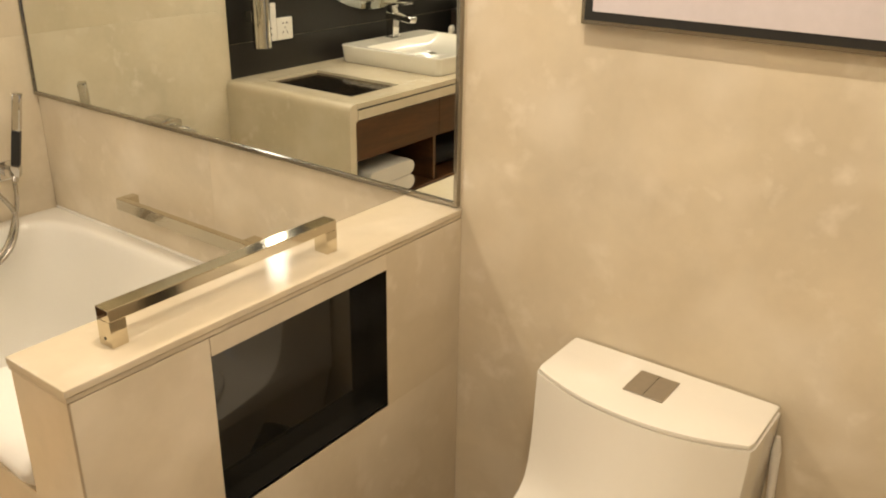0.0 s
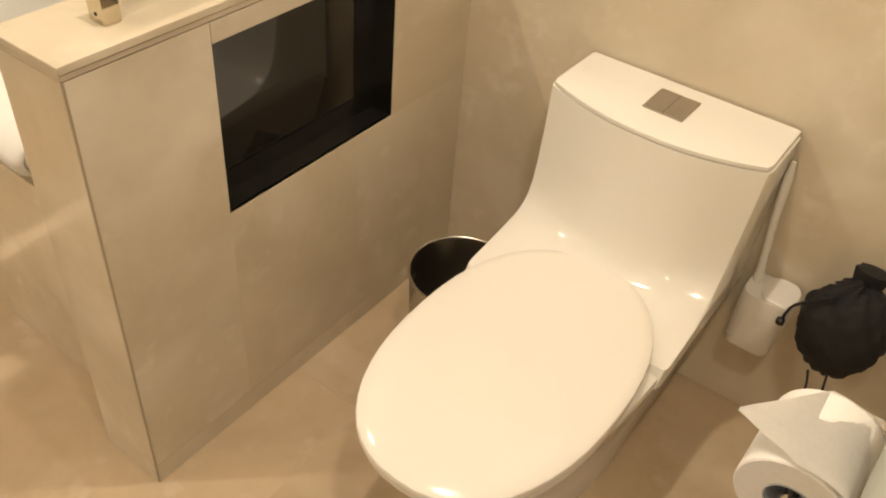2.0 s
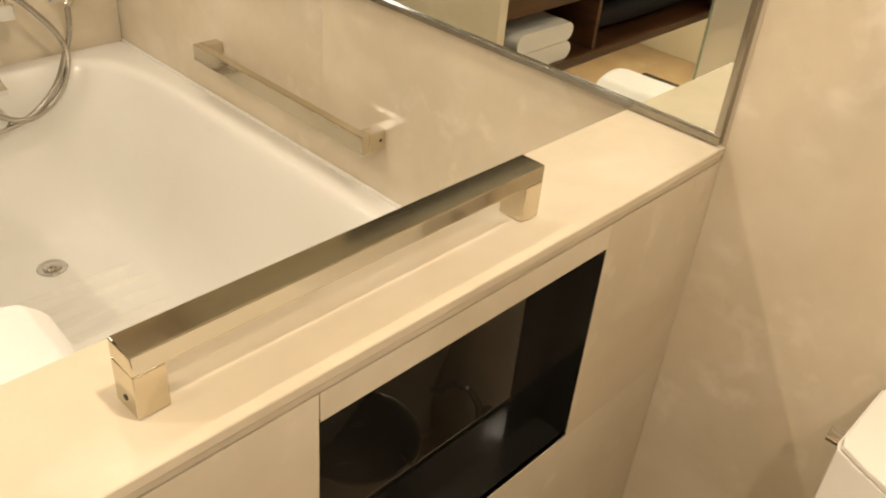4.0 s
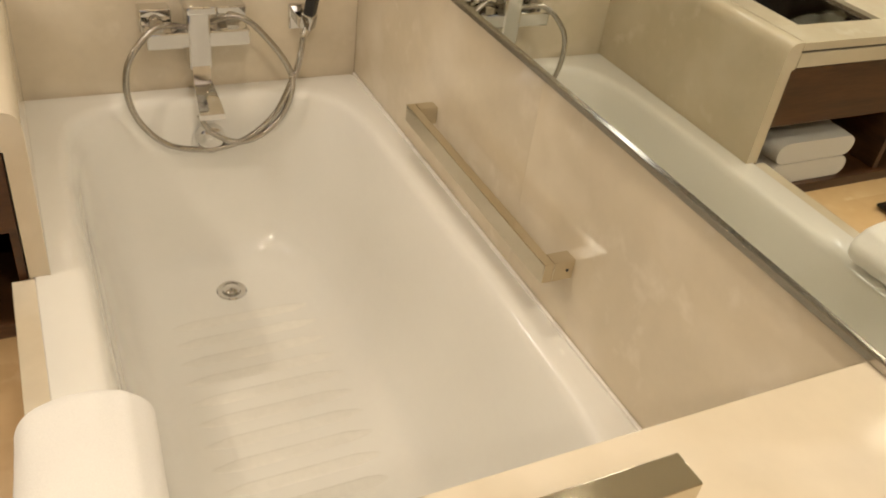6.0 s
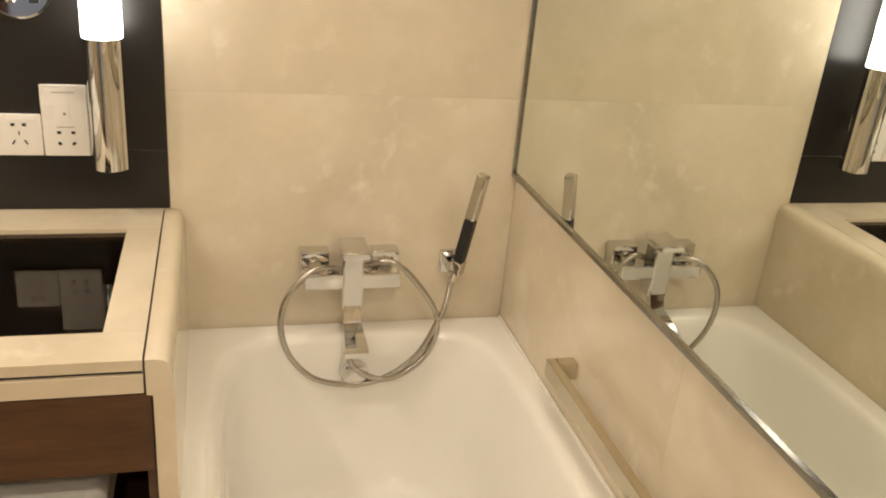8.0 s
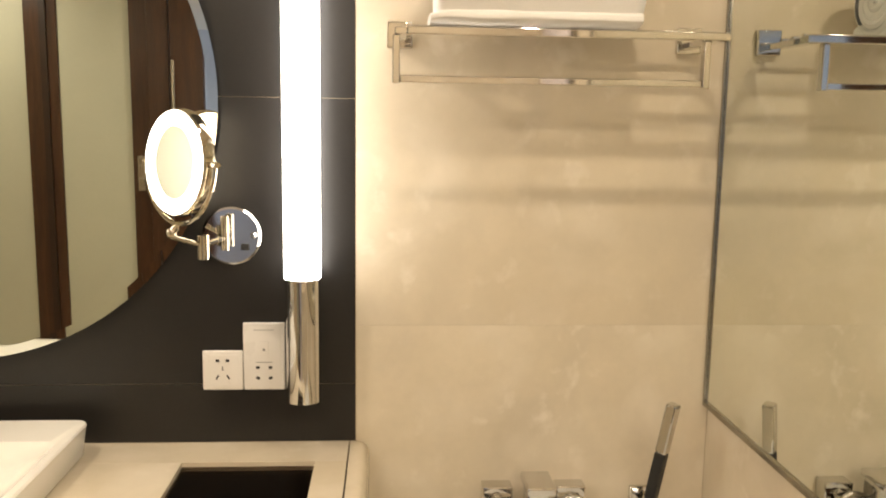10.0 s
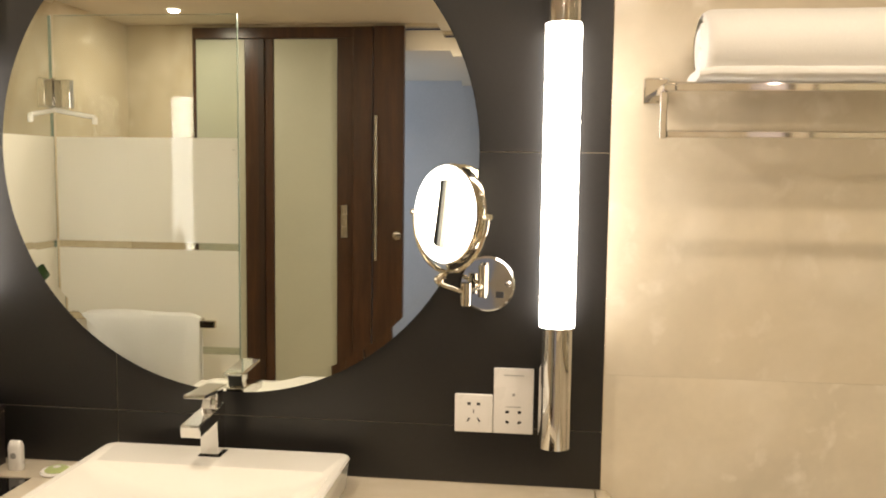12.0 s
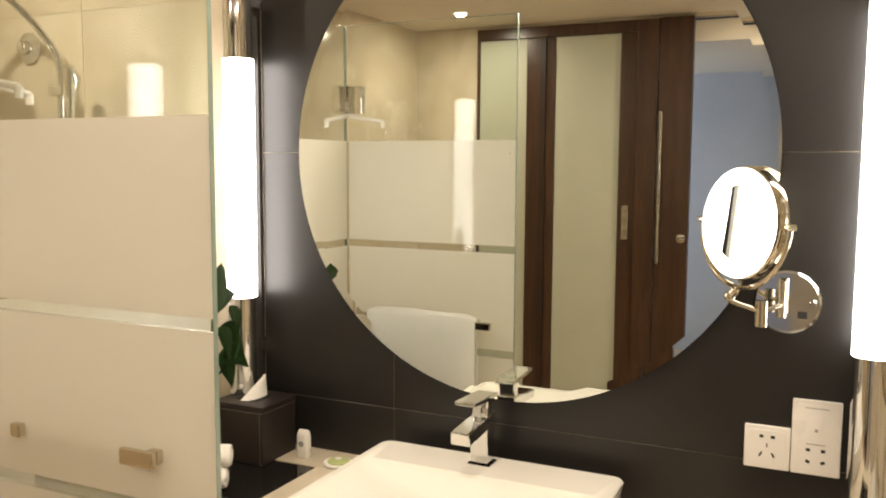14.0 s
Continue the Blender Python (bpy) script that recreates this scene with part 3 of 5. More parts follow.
def make_toilet():
    xc = 2.226
    t = thing("toilet", (xc, -0.42, 0), "white one-piece ceramic toilet with its lid closed", "toilet")
    def deck(y0, hw, z, r=0.0):
        """A level ring: straight skirted sides at the back, a round nose in front."""
        pts = [(xc - hw, -0.012, z), (xc - hw, -0.12, z), (xc - hw, -0.22, z)]
        for i in range(27):
            a_ = math.pi * i / 26
            c_, s_ = math.cos(a_), math.sin(a_)
            pts.append((xc - hw * math.copysign(abs(c_) ** 0.88, c_), -0.33 - (-0.33 - y0) * abs(s_) ** 0.92, z))
        return pts + [(xc + hw, -0.22, z), (xc + hw, -0.12, z), (xc + hw, -0.012, z)]
    rings = [deck(-0.60, 0.150, 0.0), deck(-0.605, 0.152, 0.01), deck(-0.60, 0.146, 0.06), deck(-0.63, 0.150, 0.14), deck(-0.70, 0.170, 0.22), deck(-0.775, 0.192, 0.295), deck(-0.825, 0.202, 0.340), deck(-0.838, 0.205, 0.362), deck(-0.834, 0.203, 0.370)]
    part("bowl", loft(rings), PORCELAIN, t)
    prof = [(0.205, -0.420, 0.004, 0.352), (0.205, -0.400, 0.006, 0.384), (0.205, -0.340, 0.008, 0.392), (0.205, -0.290, 0.012, 0.399), (0.204, -0.250, 0.020, 0.408), (0.203, -0.222, 0.028, 0.423),
            (0.202, -0.204, 0.034, 0.443), (0.203, -0.191, 0.040, 0.472), (0.205, -0.182, 0.045, 0.52), (0.208, -0.176, 0.047, 0.57), (0.211, -0.171, 0.048, 0.62), (0.213, -0.167, 0.048, 0.671)]
    part("tank", loft([bowed(0.5 * (hw + 0.2125), -0.008, ys + 0.008, bw, z) for hw, ys, bw, z in prof]), PORCELAIN, t)
    lid = loft([bowed(hw - 0.005, -0.006, ys + 0.010, 0.049, z) for hw, ys, z in ((0.211, -0.165, 0.6715), (0.214, -0.168, 0.673), (0.2145, -0.169, 0.677), (0.2135, -0.168, 0.681), (0.209, -0.163, 0.683))])
    l_ = part("tank_lid", lid, PORCELAIN, t, "white ceramic tank lid")
    bt = part("flush_button", box((2.184, -0.132, 0.6834), (2.262, -0.048, 0.6862), 0.001), PLATE, l_, "square steel flush button")
    part("button_split", box((2.2230, -0.131, 0.6863), (2.2237, -0.049, 0.6866)), HOLE, bt, smooth=False)
    part("seat", loft([egg(xc, -0.850, -0.262, 0.190, 0.371), egg(xc, -0.856, -0.260, 0.194, 0.376), egg(xc, -0.856, -0.260, 0.194, 0.386), egg(xc, -0.852, -0.262, 0.191, 0.389)]), SEAT_PLASTIC, t)
    part("lid", loft([egg(xc, -0.858, -0.252, 0.193, 0.3925), egg(xc, -0.862, -0.250, 0.196, 0.3945), egg(xc, -0.863, -0.250, 0.1965, 0.403), egg(xc, -0.861, -0.250, 0.195, 0.4075), egg(xc, -0.856, -0.252, 0.191, 0.4098), egg(xc, -0.83, -0.268, 0.176, 0.4122), egg(xc, -0.73, -0.36, 0.10, 0.4138)]), SEAT_PLASTIC, t, "smooth closed toilet lid")
    lv = part("side_lever", tube([(2.012, -0.085, 0.628), (1.990, -0.085, 0.628)], 0.011), CHROME, t, "small chrome side button")
    v = thing("stop_valve", (1.935, -0.03, 0.15), "chrome angle valve with a braided hose", "valve")
    part("valve_flange", lathe([(0.024, 0.0), (0.022, 0.008), (0.010, 0.010)], (1.925, -0.001, 0.155), "Y", m=Matrix.Translation((1.925, -0.001, 0.155)) @ Matrix.Rotation(radians(90), 4, "X")), CHROME, v)
    part("valve_body", tube([(1.925, -0.005, 0.155), (1.925, -0.055, 0.155)], 0.011), CHROME, v)
    part("valve_handle", tube([(1.925, -0.05, 0.155), (1.900, -0.06, 0.150)], 0.012), CHROME, v)
    pth = smooth_path([(1.925, -0.04, 0.160), (1.930, -0.04, 0.205), (1.955, -0.045, 0.232), (1.990, -0.05, 0.225), (2.02, -0.055, 0.19), (2.04, -0.06, 0.18)], 12)
    part("braided_hose", tube(pth, [0.0065 + 0.0009 * (i % 2) for i in range(len(pth))], 10), STEEL, v)


make_toilet()


# ---- waste bin ----
def make_bin():
    c = (1.968, -0.322, 0)
    t = thing("waste_bin", c, "open round bin of brushed steel beside the toilet", "waste bin")
    part("bin_shell", lathe([(0.096, 0.012), (0.098, 0.02), (0.108, 0.276), (0.1105, 0.282), (0.1115, 0.286), (0.110, 0.2895), (0.107, 0.288), (0.105, 0.282), (0.095, 0.024), (0.090, 0.020), (0.001, 0.020)], c, seg=56, cap1=True), STEEL, t)
    part("bin_base", lathe([(0.099, 0.0), (0.101, 0.002), (0.101, 0.016), (0.097, 0.018)], c, seg=48), RUBBER, t, "black rubber base ring")


make_bin()


# ---- toilet brush, paper, hanging bag, telephone ----
def make_brush():
    t = thing("toilet_brush", (2.51, -0.06, 0.21), "white wall-hung toilet brush holder", "toilet brush")
    ring = lambda x0, x1, y0, r, z: rrect(x0, x1, y0, -0.002, r, z, 5)
    part("holder", loft([ring(2.452, 2.540, -0.070, 0.02, 0.219), ring(2.449, 2.543, -0.076, 0.025, 0.226), ring(2.452, 2.554, -0.084, 0.028, 0.358), ring(2.454, 2.553, -0.083, 0.026, 0.364)]), PLASTIC, t)
    part("holder_cap", loft([ring(2.486, 2.553, -0.083, 0.026, 0.3645), ring(2.487, 2.552, -0.082, 0.026, 0.369), ring(2.490, 2.549, -0.079, 0.022, 0.371)]), PLASTIC, t, "white cap")
    part("handle", tube([(2.468, -0.030, 0.362), (2.462, -0.026, 0.42), (2.452, -0.022, 0.50), (2.446, -0.018, 0.60), (2.445, -0.018, 0.628)], [0.010, 0.0075, 0.0075, 0.009, 0.004], 18), PLASTIC, t, "slim white brush handle")


def make_paper():
    t = thing("paper_holder", (2.74, -0.70, 0.71), "chrome paper holder on the wall", "paper holder")
    part("wall_plate", box((2.786, -0.675, 0.700), (2.799, -0.625, 0.750), 0.003), CHROME, t)
    part("arm", box((2.672, -0.660, 0.715), (2.788, -0.640, 0.735), 0.003), CHROME, t)
    part("spindle", tube([(2.680, -0.652, 0.706), (2.675, -0.780, 0.6955)], 0.0085, flat=1.3), CHROME, t)
    part("spindle_tip", box((2.6715, -0.7935, 0.690), (2.6785, -0.7795, 0.708), 0.0015), CHROME, t)
    r = thing("toilet_roll", (2.678, -0.74, 0.65), "white toilet roll with its end folded to a point", "toilet roll")
    c0, c1 = Vector((2.678, -0.672, 0.711)), Vector((2.675, -0.790, 0.702))
    q = (c1 - c0).to_track_quat("Z", "Y").to_matrix().to_4x4()
    L = (c1 - c0).length
    m = Matrix.Translation(c0) @ q
    R = 0.060
    bm = lathe([(0.0275, 0.001), (R - 0.002, 0.001), (R, 0.003), (R, L - 0.003), (R - 0.002, L - 0.001), (0.0275, L - 0.001), (0.0275, 0.001)], None, seg=48, cap0=False, cap1=False, m=m)
    part("roll", bm, PAPER, r)
    part("core", lathe([(0.0270, 0), (0.0270, L), (0.0258, L), (0.0258, 0), (0.0270, 0)], None, seg=32, cap0=False, cap1=False, m=m), material("roll_core", (0.36, 0.37, 0.40), 0.8), r, "grey card core")
    # the loose end lies over the top of the roll and is folded to a point beyond it
    bm = bmesh.new()
    rows = []
    for i in range(15):
        u = i / 14
        if u < 0.5:
            a = radians(50 - 62 * u / 0.5)
            x, z, tip = 2.677 + (R + 0.002) * math.sin(a), 0.7065 + (R + 0.002) * math.cos(a), 0.0
        else:
            v = (u - 0.5) / 0.5
            x, z, tip = 2.663 - 0.072 * v, 0.767 + 0.006 * v - 0.010 * v * v, v
        y0 = -0.795 + 0.030 * tip
        y1 = -0.674 - 0.085 * tip
        rows.append([bm.verts.new((x, y0 + (y1 - y0) * k / 6, z + 0.0015 * math.sin(k * 1.1 + i))) for k in range(7)])
    for a_, b_ in zip(rows, rows[1:]):
        for k in range(6):
            bm.faces.new((a_[k], a_[k + 1], b_[k + 1], b_[k]))
    bmesh.ops.solidify(bm, geom=bm.faces[:], thickness=0.0012)
    part("folded_sheet", bm, PAPER, r, "folded paper point")


def make_bag():
    c = Vector((2.644, -0.085, 0.388))
    t = thing("drawstring_bag", (c.x, c.y, 0.29), "black cloth drawstring bag hanging on the wall", "bag")
    bm = bmesh.new()
    bmesh.ops.create_uvsphere(bm, u_segments=64, v_segments=40, radius=1.0)
    for v in bm.verts:
        p = v.co.copy()
        nse = noise.noise(p * 1.7) * 0.09 + abs(noise.noise(p * 3.6 + Vector((3, 1, 2)))) * 0.13 - 0.04 + abs(noise.noise(p * 8.0)) * 0.05 + 0.045 * math.sin(9 * math.atan2(p.y, p.x)) * max(0, p.z) ** 1.2
        k = 1 + nse
        v.co = c + Vector((p.x * 0.078 * k, p.y * 0.064 * k, p.z * 0.100 * k))
        if v.co.y > -0.004:
            v.co.y = -0.004
    part("pouch", bm, CLOTH, t)
    bm = loft([[(c.x + r_ * math.cos(2 * math.pi * i / 24) * (1 + 0.12 * math.sin(6 * 2 * math.pi * i / 24)), -0.055 + 0.6 * r_ * math.sin(2 * math.pi * i / 24), z) for i in range(24)] for r_, z in ((0.046, 0.458), (0.024, 0.474), (0.026, 0.486), (0.029, 0.508), (0.022, 0.510))])
    part("gathered_neck", bm, CLOTH, t)
    part("drawstring", tube(smooth_path([(c.x - 0.03, -0.12, 0.475), (c.x - 0.085, -0.13, 0.43), (c.x - 0.098, -0.11, 0.385), (c.x - 0.10, -0.10, 0.36)], 8), 0.0028, 8), CLOTH, t)
    part("cord_stop", lathe([(0.002, -0.009), (0.008, -0.005), (0.008, 0.005), (0.002, 0.009)], (c.x - 0.102, -0.10, 0.352), seg=14), RUBBER, t)
    part("drawstring", tube(smooth_path([(c.x - 0.02, -0.13, 0.30), (c.x - 0.01, -0.14, 0.26), (c.x - 0.03, -0.16, 0.235), (c.x + 0.005, -0.16, 0.215), (c.x + 0.020, -0.15, 0.25), (c.x + 0.012, -0.13, 0.31)], 8), 0.0024, 8), CLOTH, t)


def make_phone():
    t = thing("wall_fixture", (2.79, -0.86, 0.80), "pale rounded plastic fixture on the wall above the paper", "wall fixture")
    m = pose(2.798, -0.80, 0.90, 0, -90, 0)
    def oval(h, k):
        return [m @ Vector((0.155 * k * math.cos(2 * math.pi * i / 48), 0.125 * k * math.sin(2 * math.pi * i / 48), h)) for i in range(48)]
    part("shell", loft([oval(0, 0.95), oval(0.008, 0.98), oval(0.040, 0.995), oval(0.044, 0.985)]), PALE_GREEN, t)
    part("cover", loft([oval(0.0445, 0.985), oval(0.051, 1.0), oval(0.062, 0.975), oval(0.070, 0.89), oval(0.075, 0.74), oval(0.077, 0.5)]), PALE_GREEN, t, "rounded cover")


make_brush()
make_paper()
make_bag()
make_phone()


# ---- picture over the toilet ----
def make_picture():
    x0, x1, z0, z1, y = 1.982, 2.62, 1.318, 2.02, -0.022
    t = thing("wall_picture", (2.3, -0.01, z0), "framed pale print with a black inner border", "picture")
    part("outer_frame", loft([[(x0, -0.001, z0), (x1, -0.001, z0), (x1, -0.001, z1), (x0, -0.001, z1)], [(x0, y, z0), (x1, y, z0), (x1, y, z1), (x0, y, z1)]], None, True, True), SILVER_TRIM, t, "slim silver frame", smooth=False)
    part("border", box((x0 + 0.008, y - 0.003, z0 + 0.008), (x1 - 0.008, y - 0.0005, z1 - 0.008)), RUBBER, t, "black border", smooth=False)
    part("print", box((x0 + 0.024, y - 0.0045, z0 + 0.024), (x1 - 0.024, y - 0.0032, z1 - 0.024)), material("pale_print", (0.60, 0.56, 0.60), 0.12, big=0.05), t, "pale lilac print", smooth=False)


make_picture()

# ---- vanity ----
VX, VY0, VY1, VZ = 0.668, -0.836, -2.585, 0.819


def make_counter():
    end = thing("vanity_end_slab", (0.35, -0.82, 0), "polished cream marble end panel of the vanity", "end panel")
    prof = [(-0.8335, VZ), (-0.816, VZ), (-0.805, VZ - 0.003), (-0.797, VZ - 0.010), (-0.792, VZ - 0.022), (-0.7905, VZ - 0.04), (-0.7905, 0.5086), (-0.8235, 0.5086), (-0.8235, 0.752), (-0.8335, 0.754)]
    part("panel", loft([[(x, y, z) for y, z in prof] for x in (0.002, VX - 0.002, VX + 0.0)]), MARBLE, end)
    part("panel_base", box((0.002, -0.8230, 0.0), (VX - 0.006, -0.8192, 0.508)), MARBLE, end, smooth=False)
    c = thing("vanity_counter", (0.35, -1.72, 0.77), "cream marble vanity counter with black glass insets", "counter")
    ix0, ix1 = 0.118, 0.572
    ya0, ya1, yb0, yb1 = -0.905, -1.186, -2.145, -2.50
    z0 = VZ - 0.020
    for lo, hi in (((0.001, VY1, z0), (ix0, VY0 - 0.001, VZ)), ((ix1, VY1, z0), (VX, VY0 - 0.001, VZ)), ((ix0, ya0, z0), (ix1, VY0 - 0.001, VZ)),
                   ((ix0, yb0, z0), (ix1, ya1, VZ)), ((ix0, VY1, z0), (ix1, yb1, VZ))):
        part("top_slab", box(lo, hi, 0.0006), MARBLE, c)
    for y0, y1 in ((ya1, ya0), (yb1, yb0)):
        if y1 == ya0:
            part("glass_lid", box((ix0 + 0.001, y0 + 0.001, VZ - 0.015), (ix1 - 0.001, y1 - 0.001, VZ - 0.010)), SMOKED, c, "smoked glass lid over a drawer", smooth=False)
            bm = box((ix0, y0, VZ - 0.14), (ix1, y1, VZ - 0.135))
            for lo, hi in (((ix0 - 0.012, y0, VZ - 0.14), (ix0, y1, VZ - 0.021)), ((ix1, y0, VZ - 0.14), (ix1 + 0.012, y1, VZ - 0.021)),
                           ((ix0 - 0.012, y0 - 0.012, VZ - 0.14), (ix1 + 0.012, y0, VZ - 0.021)), ((ix0 - 0.012, y1, VZ - 0.14), (ix1 + 0.012, y1 + 0.012, VZ - 0.021))):
                box(lo, hi, 0, bm)
            part("drawer_well", bm, WOOD, c, "walnut drawer well under the glass lid", smooth=False)
            part("well_tray", box((ix0 + 0.10, y0 + 0.02, VZ - 0.1348), (ix1 - 0.10, y1 - 0.03, VZ - 0.112), 0.003), LEATHER, c, "dark leather tray in the drawer")
        else:
            part("glass_inset", box((ix0 + 0.001, y0 + 0.001, VZ - 0.008), (ix1 - 0.001, y1 - 0.001, VZ - 0.003)), BLACK_GLASS, c, "black glass inset", smooth=False)
    part("shadow_gap", box((0.02, VY1 + 0.002, VZ - 0.0265), (VX - 0.006, VY0 - 0.003, VZ - 0.0205)), HOLE, c, smooth=False)
    part("fascia", box((VX - 0.03, VY1, VZ - 0.062), (VX, VY0 - 0.001, VZ - 0.027), 0.0015), MARBLE, c, "marble fascia strip")


def make_cabinet():
    t = thing("vanity_cabinet", (0.35, -1.7, 0.39), "dark walnut vanity cabinet with drawers over open shelves", "cabinet")
    part("shelf_board", box((0.01, VY1 + 0.01, 0.374), (VX - 0.013, -0.8265, 0.404), 0.002), WOOD, t)
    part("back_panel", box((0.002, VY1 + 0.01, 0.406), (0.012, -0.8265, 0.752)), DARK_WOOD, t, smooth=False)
    part("side_panel", box((0.014, -0.840, 0.406), (VX - 0.013, -0.8265, 0.752), 0.001), WOOD, t)
    part("side_panel", box((0.014, VY1 + 0.01, 0.406), (VX - 0.013, VY1 + 0.03, 0.753), 0.001), WOOD, t)
    part("drawer_box", box((0.014, VY1 + 0.032, 0.598), (VX - 0.045, -1.340, 0.752)), DARK_WOOD, t, smooth=False)
    part("drawer_box", box((0.014, -1.336, 0.598), (VX - 0.045, -0.844, 0.674)), DARK_WOOD, t, smooth=False)
    part("divider", box((0.014, -1.336, 0.406), (VX - 0.025, -1.318, 0.596), 0.001), WOOD, t)
    part("divider", box((0.014, -2.16, 0.406), (VX - 0.025, -2.142, 0.596), 0.001), WOOD, t)
    for y0, y1 in ((-1.333, -0.8265), (-1.70, -1.336), (-2.148, -1.703), (VY1 + 0.031, -2.151)):
        part("drawer_front", box((VX - 0.041, y0, 0.600), (VX - 0.006, y1, 0.752), 0.0015), WOOD, t, "walnut drawer front")


def folded_towel(name, x0, x1, y0, y1, z0, z1, label, group="folded towels"):
    t = thing(name, ((x0 + x1) / 2, (y0 + y1) / 2, z0), label, "towel", group)
    n, h = 2, (z1 - z0) / 2
    bm = bmesh.new()
    for i in range(n):
        a, b = z0 + i * h, z0 + (i + 1) * h
        r = h * 0.48
        ring = []
        for k in range(9):
            ang = radians(-90 + 180 * k / 8)
            ring.append((y1 - r + r * math.cos(ang), (a + b) / 2 + r * math.sin(ang)))
        for k in range(9):
            ang = radians(90 + 180 * k / 8)
            ring.append((y0 + r + r * math.cos(ang), (a + b) / 2 + r * math.sin(ang)))
        rows = []
        for j in range(13):
            u = j / 12
            e = 0.006 * (1 if j in (0, 12) else 0)
            rows.append([(x0 + (x1 - x0) * u, y + e * (-1 if y > (y0 + y1) / 2 else 1) + 0.003 * noise.noise(Vector((u * 4, y * 9, i))), z + 0.0025 * noise.noise(Vector((u * 5, y * 7, z * 30)))) for y, z in ring])
        loft(rows, bm)
    part("towel_folds", bm, TERRY, t)
    return t


def make_basin():
    t = thing("wash_basin", (0.26, -1.71, VZ), "white rectangular ceramic basin standing on the counter", "wash basin")
    X0, X1, Y0, Y1, Z = 0.055, 0.615, -1.985, -1.393, 0.894
    rings = [rrect(X0 + 0.012, X1 - 0.012, Y0 + 0.012, Y1 - 0.012, 0.03, VZ + 0.001, 6), rrect(X0 + 0.007, X1 - 0.007, Y0 + 0.007, Y1 - 0.007, 0.03, VZ + 0.008, 6),
             rrect(X0 + 0.002, X1 - 0.002, Y0 + 0.002, Y1 - 0.002, 0.028, Z - 0.014, 6), rrect(X0, X1, Y0, Y1, 0.028, Z - 0.004, 6), rrect(X0 + 0.003, X1 - 0.003, Y0 + 0.003, Y1 - 0.003, 0.026, Z, 6),
             rrect(X0 + 0.128, X1 - 0.018, Y0 + 0.018, Y1 - 0.018, 0.03, Z, 6), rrect(X0 + 0.132, X1 - 0.022, Y0 + 0.022, Y1 - 0.022, 0.034, Z - 0.005, 6),
             rrect(X0 + 0.150, X1 - 0.050, Y0 + 0.07, Y1 - 0.07, 0.05, Z - 0.025, 6), rrect(X0 + 0.175, X1 - 0.085, Y0 + 0.14, Y1 - 0.14, 0.06, Z - 0.040, 6), rrect(X0 + 0.22, X1 - 0.13, Y0 + 0.26, Y1 - 0.26, 0.04, Z - 0.046, 6)]
    part("basin_shell", loft(rings), PORCELAIN, t)
    part("basin_drain", lathe([(0.001, 0.004), (0.018, 0.004), (0.022, 0.001)], (0.335, -1.712, 0.844), cap0=False), CHROME, t, "round chrome drain")


def make_tap():
    yc = -1.710
    t = thing("basin_tap", (0.10, yc, 0.893), "square chrome basin tap with a flat lever", "tap")
    part("base_plate", box((0.074, yc - 0.027, 0.8932), (0.128, yc + 0.027, 0.8955), 0.0006), CHROME, t)
    part("pillar", box((0.080, yc - 0.021, 0.898), (0.122, yc + 0.021, 0.985), 0.002), CHROME, t)
    b_ = box((-0.004, -0.0225, -0.024), (0.146, 0.0225, 0.004), 0.003)
    bmesh.ops.transform(b_, matrix=pose(0.082, yc, 1.005, 0, 5, 0), verts=b_.verts)
    part("spout", b_, CHROME, t)
    neck = [(0.086, 0.126, 1.002, 0.0205), (0.085, 0.121, 1.012, 0.0195), (0.083, 0.117, 1.022, 0.0190), (0.082, 0.118, 1.032, 0.0195), (0.080, 0.124, 1.0405, 0.0210)]
    part("neck", loft([rrect(a0, a1, yc - w_, yc + w_, 0.006, z_, 4) for a0, a1, z_, w_ in neck]), CHROME, t, "waisted chrome neck")
    b_ = box((-0.026, -0.024, 0.0), (0.108, 0.024, 0.009), 0.002)
    bmesh.ops.transform(b_, matrix=pose(0.095, yc, 1.043, 0, -3, 0), verts=b_.verts)
    part("lever", b_, CHROME, t, "flat lever")


make_counter()
make_cabinet()
make_basin()
make_tap()
folded_towel("folded_towel", 0.22, 0.640, -1.205, -0.918, 0.4045, 0.528, "thick folded white towel on the vanity shelf")

# ---- round mirror and lamps on the black wall ----
rm = thing("round_mirror", (0.01, -1.684, 1.017), "large round frameless mirror on the black wall", "mirror")
RC, RR = (0.010, -1.684, 1.590), 0.572
part("mirror_backing", lathe([(RR - 0.03, -0.008), (RR - 0.03, 0.006)], RC, "X", 96), HOLE, rm)
part("mirror_glass", lathe([(RR - 0.001, 0.0062), (RR, 0.0087), (RR - 0.020, 0.0090), (0.001, 0.00901)], RC, "X", 128, cap1=False), MIRROR, rm, smooth=False)


